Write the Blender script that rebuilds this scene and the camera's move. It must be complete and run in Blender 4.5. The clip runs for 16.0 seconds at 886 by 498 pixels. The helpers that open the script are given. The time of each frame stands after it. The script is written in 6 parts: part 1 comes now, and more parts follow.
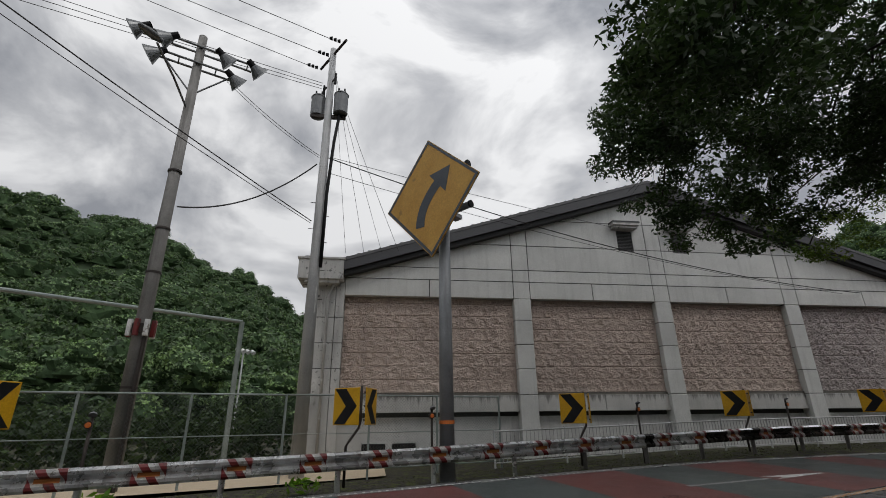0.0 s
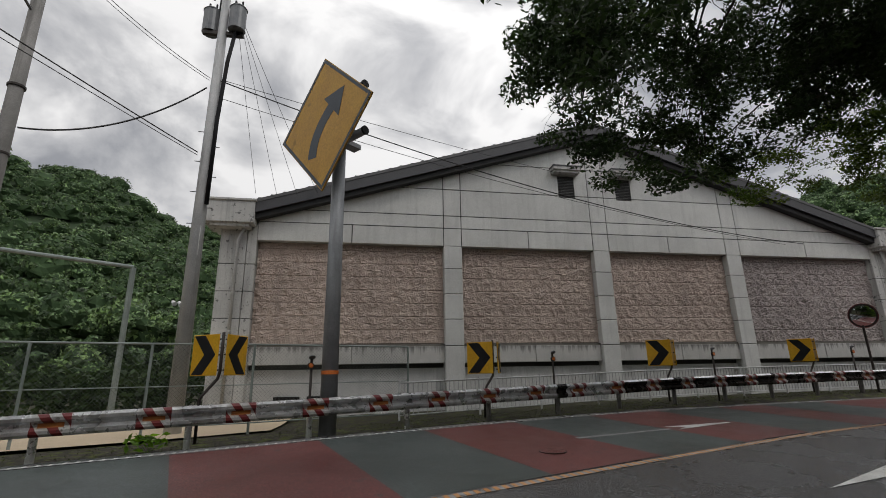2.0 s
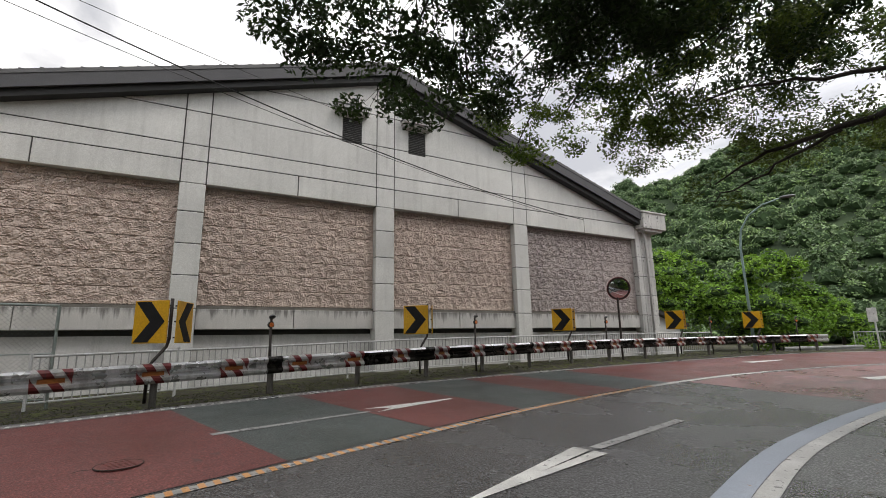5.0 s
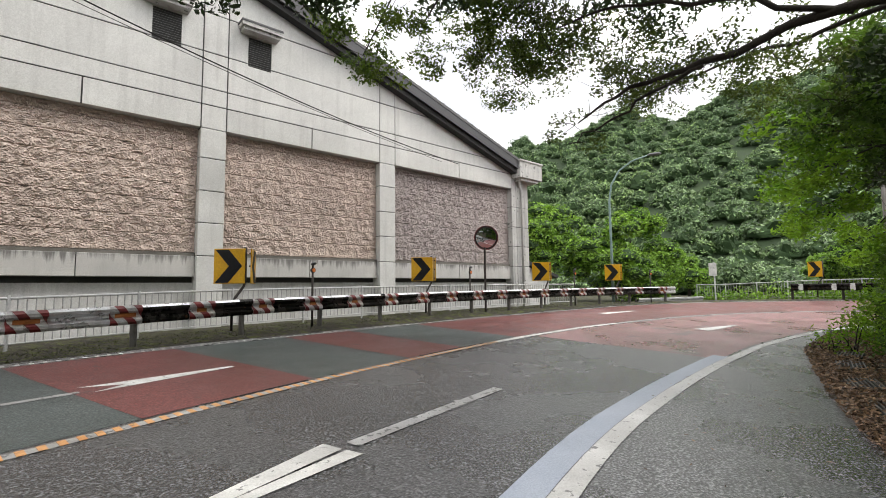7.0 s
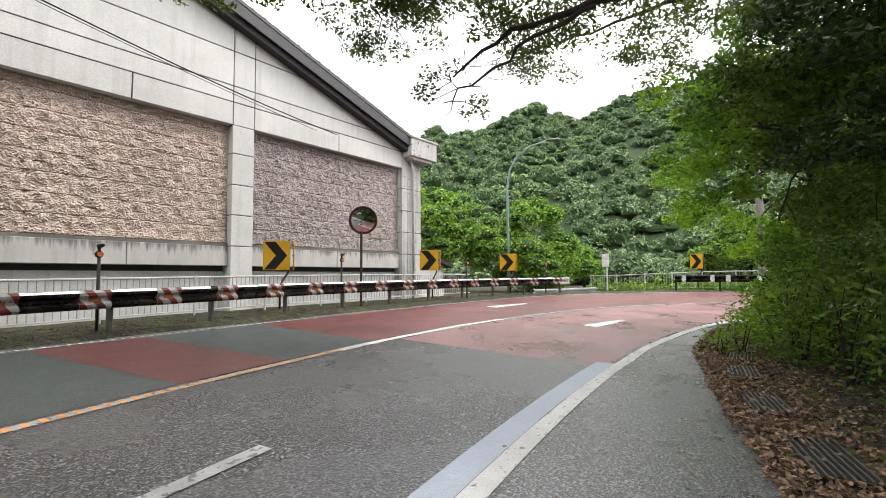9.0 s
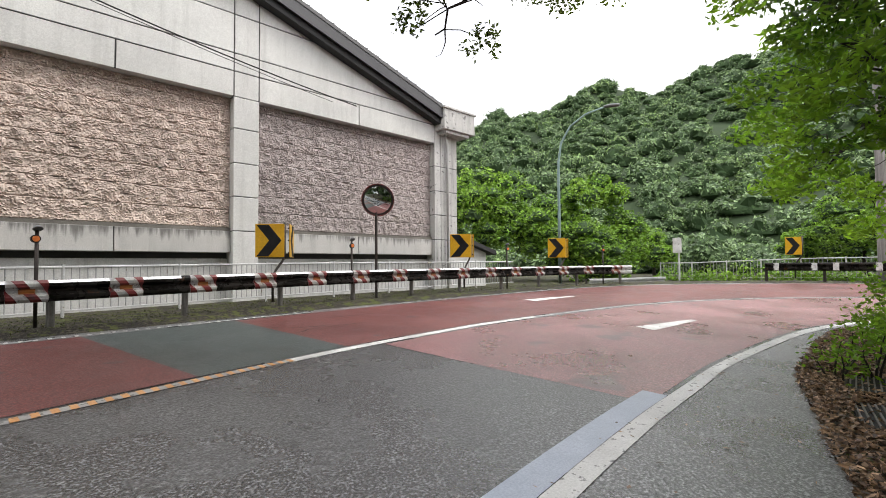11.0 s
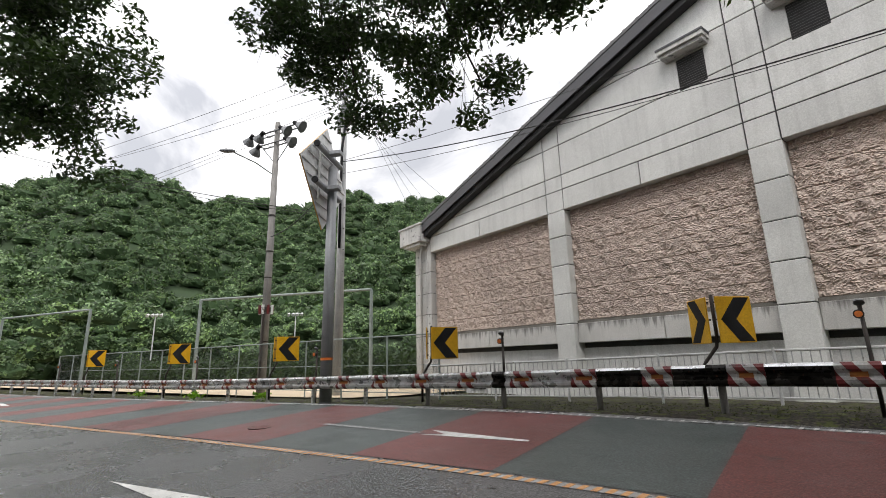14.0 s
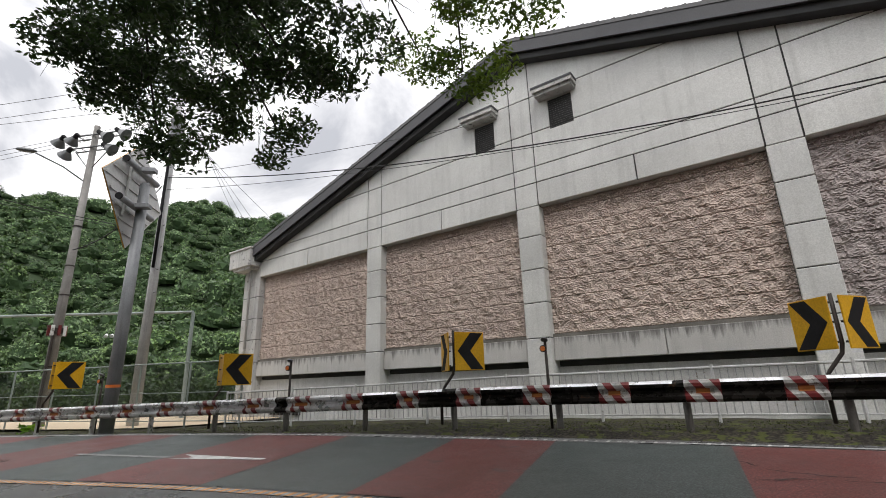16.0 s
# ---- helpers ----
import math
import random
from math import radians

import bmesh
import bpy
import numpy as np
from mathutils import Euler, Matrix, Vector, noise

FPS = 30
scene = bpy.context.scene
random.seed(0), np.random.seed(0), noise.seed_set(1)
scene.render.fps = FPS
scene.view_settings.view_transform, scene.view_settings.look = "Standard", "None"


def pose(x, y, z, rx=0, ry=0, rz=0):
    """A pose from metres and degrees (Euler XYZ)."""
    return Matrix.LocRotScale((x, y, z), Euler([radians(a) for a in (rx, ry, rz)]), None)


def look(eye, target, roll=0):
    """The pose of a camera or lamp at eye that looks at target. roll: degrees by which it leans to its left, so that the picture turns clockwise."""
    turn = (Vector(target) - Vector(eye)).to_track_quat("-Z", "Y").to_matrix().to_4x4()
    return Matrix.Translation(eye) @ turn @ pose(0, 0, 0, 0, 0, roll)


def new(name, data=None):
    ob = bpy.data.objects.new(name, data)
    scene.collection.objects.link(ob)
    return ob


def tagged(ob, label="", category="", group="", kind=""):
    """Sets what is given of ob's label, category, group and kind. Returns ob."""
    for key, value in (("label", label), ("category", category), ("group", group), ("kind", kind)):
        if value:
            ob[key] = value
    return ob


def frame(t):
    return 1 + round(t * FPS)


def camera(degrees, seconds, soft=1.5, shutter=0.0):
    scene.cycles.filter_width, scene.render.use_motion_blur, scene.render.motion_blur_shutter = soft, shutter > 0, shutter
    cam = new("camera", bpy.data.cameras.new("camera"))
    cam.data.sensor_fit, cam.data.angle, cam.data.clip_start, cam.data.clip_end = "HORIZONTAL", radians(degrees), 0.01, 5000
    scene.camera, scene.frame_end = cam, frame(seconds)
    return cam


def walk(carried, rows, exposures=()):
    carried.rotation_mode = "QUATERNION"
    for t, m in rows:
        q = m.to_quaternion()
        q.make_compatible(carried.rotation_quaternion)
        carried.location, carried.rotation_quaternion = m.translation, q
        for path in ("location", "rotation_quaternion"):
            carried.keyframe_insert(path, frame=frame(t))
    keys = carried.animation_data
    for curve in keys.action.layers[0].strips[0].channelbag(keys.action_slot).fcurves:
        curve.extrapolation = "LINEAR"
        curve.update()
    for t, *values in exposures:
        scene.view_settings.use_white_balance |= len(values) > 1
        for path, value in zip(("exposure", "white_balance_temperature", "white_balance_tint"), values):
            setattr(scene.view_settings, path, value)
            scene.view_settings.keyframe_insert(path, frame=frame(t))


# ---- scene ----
cam = camera(87.3, 16.0, soft=0.9)
PATH = [
    (0, (-0.078, -0.538, 1.653), (0.178, 1.322, 2.342), -0.7),
    (0.5, (0.439, -0.263, 1.605), (0.682, 1.61, 2.263), -0.9),
    (1, (1.041, 0.023, 1.559), (1.3, 1.909, 2.172), -1.0),
    (1.5, (1.606, 0.318, 1.519), (1.904, 2.214, 2.082), -1.0),
    (2, (2.145, 0.558, 1.522), (2.496, 2.458, 2.041), -1.0),
    (2.5, (2.695, 0.842, 1.509), (3.125, 2.733, 2.0), -1.0),
    (3, (3.288, 1.116, 1.508), (3.811, 2.988, 1.981), -0.9),
    (3.5, (3.888, 1.396, 1.505), (4.513, 3.24, 1.96), -0.9),
    (4, (4.492, 1.65, 1.479), (5.223, 3.459, 1.917), -0.9),
    (4.5, (5.11, 1.879, 1.453), (5.952, 3.646, 1.866), -0.8),
    (4.7, (5.388, 1.988, 1.467), (6.273, 3.736, 1.871), -0.9),
    (6.8, (7.911, 2.857, 1.503), (9.183, 4.39, 1.69), -0.7),
    (7, (8.15, 2.902, 1.486), (9.456, 4.407, 1.655), -0.7),
    (7.5, (8.749, 3.067, 1.48), (10.143, 4.494, 1.616), -0.6),
    (8, (9.394, 3.251, 1.489), (10.866, 4.599, 1.611), -0.5),
    (8.5, (10.001, 3.443, 1.508), (11.544, 4.71, 1.625), -0.4),
    (8.7, (10.26, 3.527, 1.531), (11.823, 4.769, 1.649), -0.4),
    (10.8, (12.864, 4.084, 1.54), (14.353, 5.418, 1.601), -0.3),
    (11, (13.092, 4.186, 1.535), (14.465, 5.639, 1.601), -0.4),
    (11.5, (13.508, 4.529, 1.439), (14.389, 6.321, 1.564), -1.0),
    (12, (13.818, 4.744, 1.453), (13.974, 6.726, 1.666), -1.2),
    (12.5, (14.085, 4.816, 1.469), (13.522, 6.711, 1.774), -1.5),
    (13, (14.35, 4.912, 1.482), (13.281, 6.557, 1.866), -1.4),
    (13.5, (14.734, 5.05, 1.468), (13.351, 6.428, 1.901), -1.3),
    (14, (15.121, 5.166, 1.492), (13.588, 6.365, 1.955), -1.4),
    (14.5, (15.615, 5.279, 1.466), (14.043, 6.413, 1.959), -1.5),
    (15, (16.097, 5.43, 1.453), (14.58, 6.626, 1.972), -1.4),
    (15.5, (16.689, 5.529, 1.442), (15.315, 6.878, 1.983), -1.6),
    (16, (17.261, 5.655, 1.426), (16.137, 7.214, 1.978), -1.7),
]
EXPOSURES = [(0, -1.0, 6500, 10), (1.5, -0.88, 6600, 10), (3.0, -0.6, 6700, 11), (3.5, -0.4, 6750, 11), (4.5, -0.15, 6750, 11), (7.0, 0.6, 6800, 10), (8.5, 0.9, 6800, 10), (11.0, 0.75, 6750, 11), (12.0, 0.22, 6750, 11), (12.5, 0.1, 6700, 11), (13.5, 0.22, 6650, 11), (14.5, 0.28, 6650, 11), (15.2, 0.25, 6650, 11), (16.0, 0.1, 6650, 11)]
walk(cam, [(t, look(eye, target, roll)) for t, eye, target, roll in PATH], EXPOSURES)

# ---- world and sun ----
world = bpy.data.worlds.new("overcast_sky")
scene.world = world
world.use_nodes = True
wn, wl = world.node_tree.nodes, world.node_tree.links
wn.clear()
w_out = wn.new("ShaderNodeOutputWorld")
w_bg = wn.new("ShaderNodeBackground")
w_sky = wn.new("ShaderNodeTexSky")
w_sky.sky_type = "NISHITA"
w_sky.sun_disc = False
w_sky.sun_elevation, w_sky.sun_rotation = radians(56), radians(142)
w_coord = wn.new("ShaderNodeTexCoord")
w_map = wn.new("ShaderNodeMapping")
w_map.inputs["Scale"].default_value = (1.0, 1.0, 1.7)
w_n1 = wn.new("ShaderNodeTexNoise")
w_n1.inputs["Scale"].default_value, w_n1.inputs["Detail"].default_value, w_n1.inputs["Roughness"].default_value = 2.5, 8.0, 0.55
w_n1.inputs["Distortion"].default_value = 0.45
w_ramp = wn.new("ShaderNodeValToRGB")
w_ramp.color_ramp.elements[0].position, w_ramp.color_ramp.elements[0].color = 0.36, (7.2, 7.5, 8.2, 1)
w_ramp.color_ramp.elements[1].position, w_ramp.color_ramp.elements[1].color = 0.57, (20.0, 20.1, 20.3, 1)
w_mid = w_ramp.color_ramp.elements.new(0.47)
w_mid.color = (12.4, 12.6, 13.1, 1)
w_mix = wn.new("ShaderNodeMixRGB")
w_mix.inputs["Fac"].default_value = 0.92
w_bg.inputs["Strength"].default_value = 0.1
wl.new(w_coord.outputs["Generated"], w_map.inputs["Vector"])
wl.new(w_map.outputs["Vector"], w_n1.inputs["Vector"])
wl.new(w_n1.outputs["Fac"], w_ramp.inputs["Fac"])
wl.new(w_sky.outputs["Color"], w_mix.inputs["Color1"])
wl.new(w_ramp.outputs["Color"], w_mix.inputs["Color2"])
# the veiled sun brightens the clouds round its direction
SUN_DIR = Vector((math.cos(radians(-52)) * math.cos(radians(56)), math.sin(radians(-52)) * math.cos(radians(56)), math.sin(radians(56))))
w_dot = wn.new("ShaderNodeVectorMath")
w_dot.operation = "DOT_PRODUCT"
w_dot.inputs[1].default_value = SUN_DIR
wl.new(w_coord.outputs["Generated"], w_dot.inputs[0])
w_glow = wn.new("ShaderNodeMapRange")
w_glow.interpolation_type = "SMOOTHSTEP"
for k, v in (("From Min", -0.3), ("From Max", 0.95), ("To Min", 0.8), ("To Max", 1.2)):
    w_glow.inputs[k].default_value = v
wl.new(w_dot.outputs["Value"], w_glow.inputs["Value"])
w_scale = wn.new("ShaderNodeVectorMath")
w_scale.operation = "SCALE"
wl.new(w_mix.outputs["Color"], w_scale.inputs[0])
wl.new(w_glow.outputs["Result"], w_scale.inputs["Scale"])
wl.new(w_scale.outputs["Vector"], w_bg.inputs["Color"])
wl.new(w_bg.outputs["Background"], w_out.inputs["Surface"])

sun = new("sun", bpy.data.lights.new("sun", "SUN"))
sun.data.energy, sun.data.angle, sun.data.color = 1.2, radians(14), (1.0, 0.97, 0.92)
sun.matrix_world = look(SUN_DIR * 100, (0, 0, 0))


# ---- materials ----
def shader(name, rough=0.7, metal=0.0, spec=0.4):
    m = bpy.data.materials.new(name)
    m.use_nodes = True
    b = m.node_tree.nodes["Principled BSDF"]
    b.inputs["Roughness"].default_value = rough
    b.inputs["Metallic"].default_value = metal
    b.inputs["Specular IOR Level"].default_value = spec
    return m, m.node_tree.nodes, m.node_tree.links, b


def noise_node(n, l, scale, detail=4.0, stretch=(1, 1, 1), rough=0.6):
    g = n.new("ShaderNodeNewGeometry")
    mp = n.new("ShaderNodeMapping")
    mp.inputs["Scale"].default_value = stretch
    t = n.new("ShaderNodeTexNoise")
    t.inputs["Scale"].default_value, t.inputs["Detail"].default_value, t.inputs["Roughness"].default_value = scale, detail, rough
    l.new(g.outputs["Position"], mp.inputs["Vector"])
    l.new(mp.outputs["Vector"], t.inputs["Vector"])
    return t


def ramp(n, l, src, stops):
    r = n.new("ShaderNodeValToRGB")
    e = r.color_ramp.elements
    e[0].position, e[0].color = stops[0][0], (*stops[0][1], 1)
    e[1].position, e[1].color = stops[-1][0], (*stops[-1][1], 1)
    for p, c in stops[1:-1]:
        e.new(p).color = (*c, 1)
    l.new(src, r.inputs["Fac"])
    return r


def blend(n, l, a, b, fac, how="MIX"):
    x = n.new("ShaderNodeMixRGB")
    x.blend_type = how
    for sock, v in (("Color1", a), ("Color2", b), ("Fac", fac)):
        if isinstance(v, (int, float)):
            x.inputs[sock].default_value = v
        elif isinstance(v, tuple):
            x.inputs[sock].default_value = (*v, 1)
        else:
            l.new(v, x.inputs[sock])
    return x.outputs["Color"]


def surface(name, dark, light, scale=3.0, rough=0.75, metal=0.0, grain=60.0, bump=0.15, bump_d=0.004, spots=None, streaks=None, gloss_var=0.12, piece=0.0, spec=0.4, speck=(0.72, 1.2), drip=None, coarse=None):
    """Two scales of colour variation, fine relief, optional spots (colour, scale, threshold) and drip streaks (colour, amount)."""
    m, n, l, b = shader(name, rough, metal, spec)
    big = noise_node(n, l, scale, 5)
    fine = noise_node(n, l, grain, 3)
    col = ramp(n, l, big.outputs["Fac"], [(0.3, dark), (0.72, light)]).outputs["Color"]
    gr = ramp(n, l, fine.outputs["Fac"], [(0.3, (speck[0],) * 3), (0.7, (speck[1],) * 3)]).outputs["Color"]
    col = blend(n, l, col, gr, 0.6, "MULTIPLY")
    if streaks:
        st = noise_node(n, l, 1.0, 5, (5.0, 5.0, 0.35))
        f = ramp(n, l, st.outputs["Fac"], [(0.5, (0, 0, 0)), (0.74, (streaks[1],) * 3)])
        col = blend(n, l, col, streaks[0], f.outputs["Color"])
    if coarse:
        cn = noise_node(n, l, coarse[0], 2, rough=0.5)
        f = ramp(n, l, cn.outputs["Fac"], [(0.38, (coarse[1],) * 3), (0.52, (1, 1, 1)), (0.66, (coarse[2],) * 3)])
        col = blend(n, l, col, f.outputs["Color"], 1.0, "MULTIPLY")
    if drip:
        ps = n.new("ShaderNodeNewGeometry")
        sx = n.new("ShaderNodeSeparateXYZ")
        l.new(ps.outputs["Position"], sx.inputs["Vector"])
        mr = n.new("ShaderNodeMapRange")
        for kk, v in (("From Min", drip[0]), ("From Max", drip[1]), ("To Min", -0.32), ("To Max", 0.14)):
            mr.inputs[kk].default_value = v
        l.new(sx.outputs["Z"], mr.inputs["Value"])
        dn = noise_node(n, l, 1.0, 4, (9.0, 9.0, 0.6))
        ad = n.new("ShaderNodeMath")
        ad.operation = "ADD"
        l.new(mr.outputs["Result"], ad.inputs[0])
        l.new(dn.outputs["Fac"], ad.inputs[1])
        f = ramp(n, l, ad.outputs["Value"], [(0.47, (0, 0, 0)), (0.68, (0.8,) * 3)])
        col = blend(n, l, col, (0.1, 0.095, 0.09), f.outputs["Color"])
    if spots:
        sp = noise_node(n, l, spots[1], 3)
        f = ramp(n, l, sp.outputs["Fac"], [(spots[2], (0, 0, 0)), (spots[2] + 0.05, (0.85,) * 3)])
        col = blend(n, l, col, spots[0], f.outputs["Color"])
    if piece:
        oi = n.new("ShaderNodeObjectInfo")
        f = ramp(n, l, oi.outputs["Random"], [(0.0, (1 - piece,) * 3), (1.0, (1 + piece,) * 3)])
        col = blend(n, l, col, f.outputs["Color"], 1.0, "MULTIPLY")
    l.new(col, b.inputs["Base Color"])
    rr = ramp(n, l, big.outputs["Fac"], [(0.3, (max(0.03, rough - gloss_var),) * 3), (0.7, (min(1, rough + gloss_var),) * 3)])
    l.new(rr.outputs["Color"], b.inputs["Roughness"])
    bp = n.new("ShaderNodeBump")
    bp.inputs["Strength"].default_value, bp.inputs["Distance"].default_value = bump, bump_d
    l.new(fine.outputs["Fac"], bp.inputs["Height"])
    l.new(bp.outputs["Normal"], b.inputs["Normal"])
    return m


def leaf_material(name, dark, light, scale=1.2, trans=0.35, spread=0.42, fine=None):
    m, n, l, b = shader(name, 0.5, 0.0, 0.35)
    big = noise_node(n, l, scale, 3)
    g = n.new("ShaderNodeNewGeometry")
    r1 = ramp(n, l, big.outputs["Fac"], [(0.3, dark), (0.7, light)])
    r2 = ramp(n, l, g.outputs["Random Per Island"], [(0.0, (1 - spread,) * 3), (1.0, (1 + spread, 1 + spread, 1 + spread * 0.5))])
    col = blend(n, l, r1.outputs["Color"], r2.outputs["Color"], 0.9, "MULTIPLY")
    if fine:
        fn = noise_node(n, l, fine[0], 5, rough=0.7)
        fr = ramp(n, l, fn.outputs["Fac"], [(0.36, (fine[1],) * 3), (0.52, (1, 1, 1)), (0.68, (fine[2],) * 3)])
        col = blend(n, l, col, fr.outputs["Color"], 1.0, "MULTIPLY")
        bp = n.new("ShaderNodeBump")
        bp.inputs["Strength"].default_value, bp.inputs["Distance"].default_value = 1.0, fine[3]
        l.new(fn.outputs["Fac"], bp.inputs["Height"])
        l.new(bp.outputs["Normal"], b.inputs["Normal"])
    l.new(col, b.inputs["Base Color"])
    if trans:
        tr = n.new("ShaderNodeBsdfTranslucent")
        mx = n.new("ShaderNodeMixShader")
        mx.inputs["Fac"].default_value = trans
        l.new(blend(n, l, col, (1.25, 1.35, 0.5), 0.5, "MULTIPLY"), tr.inputs["Color"])
        l.new(b.outputs["BSDF"], mx.inputs[1])
        l.new(tr.outputs["BSDF"], mx.inputs[2])
        l.new(mx.outputs["Shader"], n["Material Output"].inputs["Surface"])
    return m


M = {}
M["concrete"] = surface("painted_concrete", (0.5, 0.503, 0.49), (0.63, 0.633, 0.615), 0.6, 0.85, 0, 40, 0.2, 0.004, streaks=((0.25, 0.25, 0.245), 0.28), piece=0.05)
M["concrete_worn"] = surface("weathered_concrete", (0.40, 0.40, 0.39), (0.55, 0.545, 0.53), 0.9, 0.9, 0, 40, 0.3, 0.006, spots=((0.1, 0.1, 0.1), 7.0, 0.62), streaks=((0.12, 0.12, 0.12), 0.6), piece=0.05)
M["ledge"] = surface("stained_ledge_concrete", (0.42, 0.415, 0.4), (0.55, 0.54, 0.52), 0.9, 0.9, 0, 40, 0.25, 0.005, streaks=((0.2, 0.19, 0.18), 0.3), piece=0.04, drip=(2.02, 2.5))
M["cap"] = surface("grimy_ledge_cap", (0.1, 0.092, 0.082), (0.2, 0.19, 0.17), 1.5, 0.9, 0, 40, 0.3, 0.004)
# Joint colour, also used for the painted shade under the ledges.
M["groove"] = surface("joint_and_shade_filler", (0.05, 0.05, 0.05), (0.08, 0.08, 0.08), 2, 0.9)
M["rock"] = surface("pink_split_face_concrete", (0.44, 0.36, 0.318), (0.58, 0.482, 0.425), 0.55, 0.92, 0, 26, 0.6, 0.015, streaks=((0.2, 0.165, 0.15), 0.3), piece=0.03)
M["rock_grey"] = surface("grey_split_face_concrete", (0.33, 0.29, 0.28), (0.45, 0.4, 0.385), 0.55, 0.92, 0, 26, 0.6, 0.015, streaks=((0.14, 0.12, 0.12), 0.4), piece=0.03)
M["fascia"] = surface("dark_metal_fascia", (0.055, 0.055, 0.06), (0.085, 0.085, 0.09), 1.2, 0.55, 0.2, 30, 0.1)
# Black holds the shade under the eaves; also the annex's own dark roof.
M["soffit"] = surface("soffit_shade_and_dark_roof", (0.02, 0.02, 0.022), (0.035, 0.035, 0.035), 1.2, 0.7)
M["roof"] = surface("roof_sheet", (0.09, 0.09, 0.095), (0.13, 0.13, 0.13), 0.8, 0.6, 0.2)
M["asphalt"] = surface("damp_asphalt", (0.036, 0.037, 0.039), (0.07, 0.071, 0.074), 0.5, 0.28, 0, 30, 1.0, 0.012, gloss_var=0.08, spec=0.9, speck=(0.3, 1.9), coarse=(48, 0.3, 3.0))
M["asphalt_path"] = surface("shoulder_asphalt", (0.06, 0.061, 0.064), (0.11, 0.111, 0.115), 0.7, 0.28, 0, 30, 1.0, 0.012, gloss_var=0.1, spec=0.9, speck=(0.3, 1.9), coarse=(48, 0.28, 3.0))
M["plinth"] = surface("bare_plinth_concrete", (0.46, 0.46, 0.455), (0.6, 0.6, 0.59), 0.8, 0.9, 0, 40, 0.25, 0.005, streaks=((0.18, 0.18, 0.17), 0.4))
M["red"] = surface("red_road_coating", (0.11, 0.034, 0.033), (0.165, 0.055, 0.05), 0.6, 0.42, 0, 60, 0.7, 0.006, spots=((0.07, 0.05, 0.05), 2.2, 0.66), speck=(0.6, 1.35), coarse=(46, 0.62, 1.7))
M["grey_lane"] = surface("grey_green_road_coating", (0.048, 0.061, 0.06), (0.078, 0.093, 0.091), 0.6, 0.42, 0, 60, 0.7, 0.006, speck=(0.55, 1.4), coarse=(46, 0.62, 1.7))
# Paler red: real wear, plus wet sheen put into the colour.
M["red_worn_sheen"] = surface("worn_red_with_wet_sheen", (0.17, 0.075, 0.077), (0.25, 0.11, 0.112), 0.55, 0.33, 0, 36, 0.8, 0.008, spots=((0.11, 0.075, 0.075), 0.9, 0.6), speck=(0.55, 1.4), coarse=(46, 0.55, 1.9), spec=0.8)
M["white_paint"] = surface("worn_white_road_paint", (0.42, 0.42, 0.41), (0.72, 0.72, 0.7), 2.5, 0.6, 0, 70, 0.4, 0.003, spots=((0.12, 0.12, 0.12), 14, 0.64))
M["edge_paint"] = surface("scuffed_edge_paint", (0.4, 0.4, 0.39), (0.64, 0.64, 0.63), 1.5, 0.5, 0, 60, 0.5, 0.004, spots=((0.12, 0.12, 0.12), 12, 0.6))
M["worn_paint"] = surface("faded_white_road_paint", (0.2, 0.2, 0.2), (0.4, 0.4, 0.4), 3, 0.6, 0, 70, 0.4, 0.003, spots=((0.07, 0.07, 0.07), 12, 0.56))
M["orange_paint"] = surface("orange_road_paint", (0.45, 0.2, 0.06), (0.6, 0.34, 0.16), 3, 0.6, 0, 70, 0.4, 0.003, spots=((0.12, 0.08, 0.06), 14, 0.62))
M["blue_paint"] = surface("pale_blue_road_paint", (0.26, 0.3, 0.37), (0.38, 0.42, 0.49), 2, 0.45, 0, 70, 0.3, 0.003)
M["soil"] = surface("mossy_soil", (0.018, 0.015, 0.011), (0.055, 0.048, 0.036), 1.6, 0.95, 0, 45, 0.9, 0.03, spots=((0.075, 0.09, 0.018), 4.5, 0.53), coarse=(20, 0.35, 2.2))
M["ground"] = surface("bare_ground", (0.07, 0.06, 0.045), (0.13, 0.11, 0.085), 0.3, 0.95, 0, 30, 0.7, 0.02, spots=((0.04, 0.07, 0.025), 0.6, 0.55))
M["sand"] = surface("school_yard_sand", (0.45, 0.36, 0.25), (0.56, 0.46, 0.33), 0.25, 0.95, 0, 30, 0.4, 0.01)
M["galv"] = surface("galvanised_steel", (0.6, 0.61, 0.62), (0.78, 0.79, 0.8), 3.5, 0.3, 0.7, 50, 0.1, 0.002, streaks=((0.15, 0.13, 0.12), 0.5))
M["dark_rail"] = surface("grimy_dark_steel", (0.014, 0.013, 0.012), (0.045, 0.04, 0.036), 3.0, 0.26, 0.3, 40, 0.2, 0.003, spots=((0.11, 0.055, 0.03), 5.0, 0.63))
M["dark_post"] = surface("dark_brown_post_paint", (0.025, 0.02, 0.018), (0.06, 0.05, 0.045), 4, 0.55, 0.3, 40, 0.2, 0.003)
M["grey_post"] = surface("grey_pole_paint", (0.2, 0.21, 0.225), (0.29, 0.3, 0.315), 1.5, 0.5, 0.2, 40, 0.12, 0.002, streaks=((0.09, 0.09, 0.09), 0.5))
M["pole_concrete"] = surface("utility_pole_concrete", (0.17, 0.165, 0.155), (0.29, 0.28, 0.27), 1.5, 0.85, 0, 40, 0.3, 0.004, streaks=((0.07, 0.065, 0.06), 0.8))
M["pole_pale"] = surface("pale_utility_pole", (0.38, 0.385, 0.39), (0.54, 0.54, 0.54), 1.5, 0.7, 0.1, 40, 0.2, 0.003, streaks=((0.12, 0.115, 0.11), 0.6))
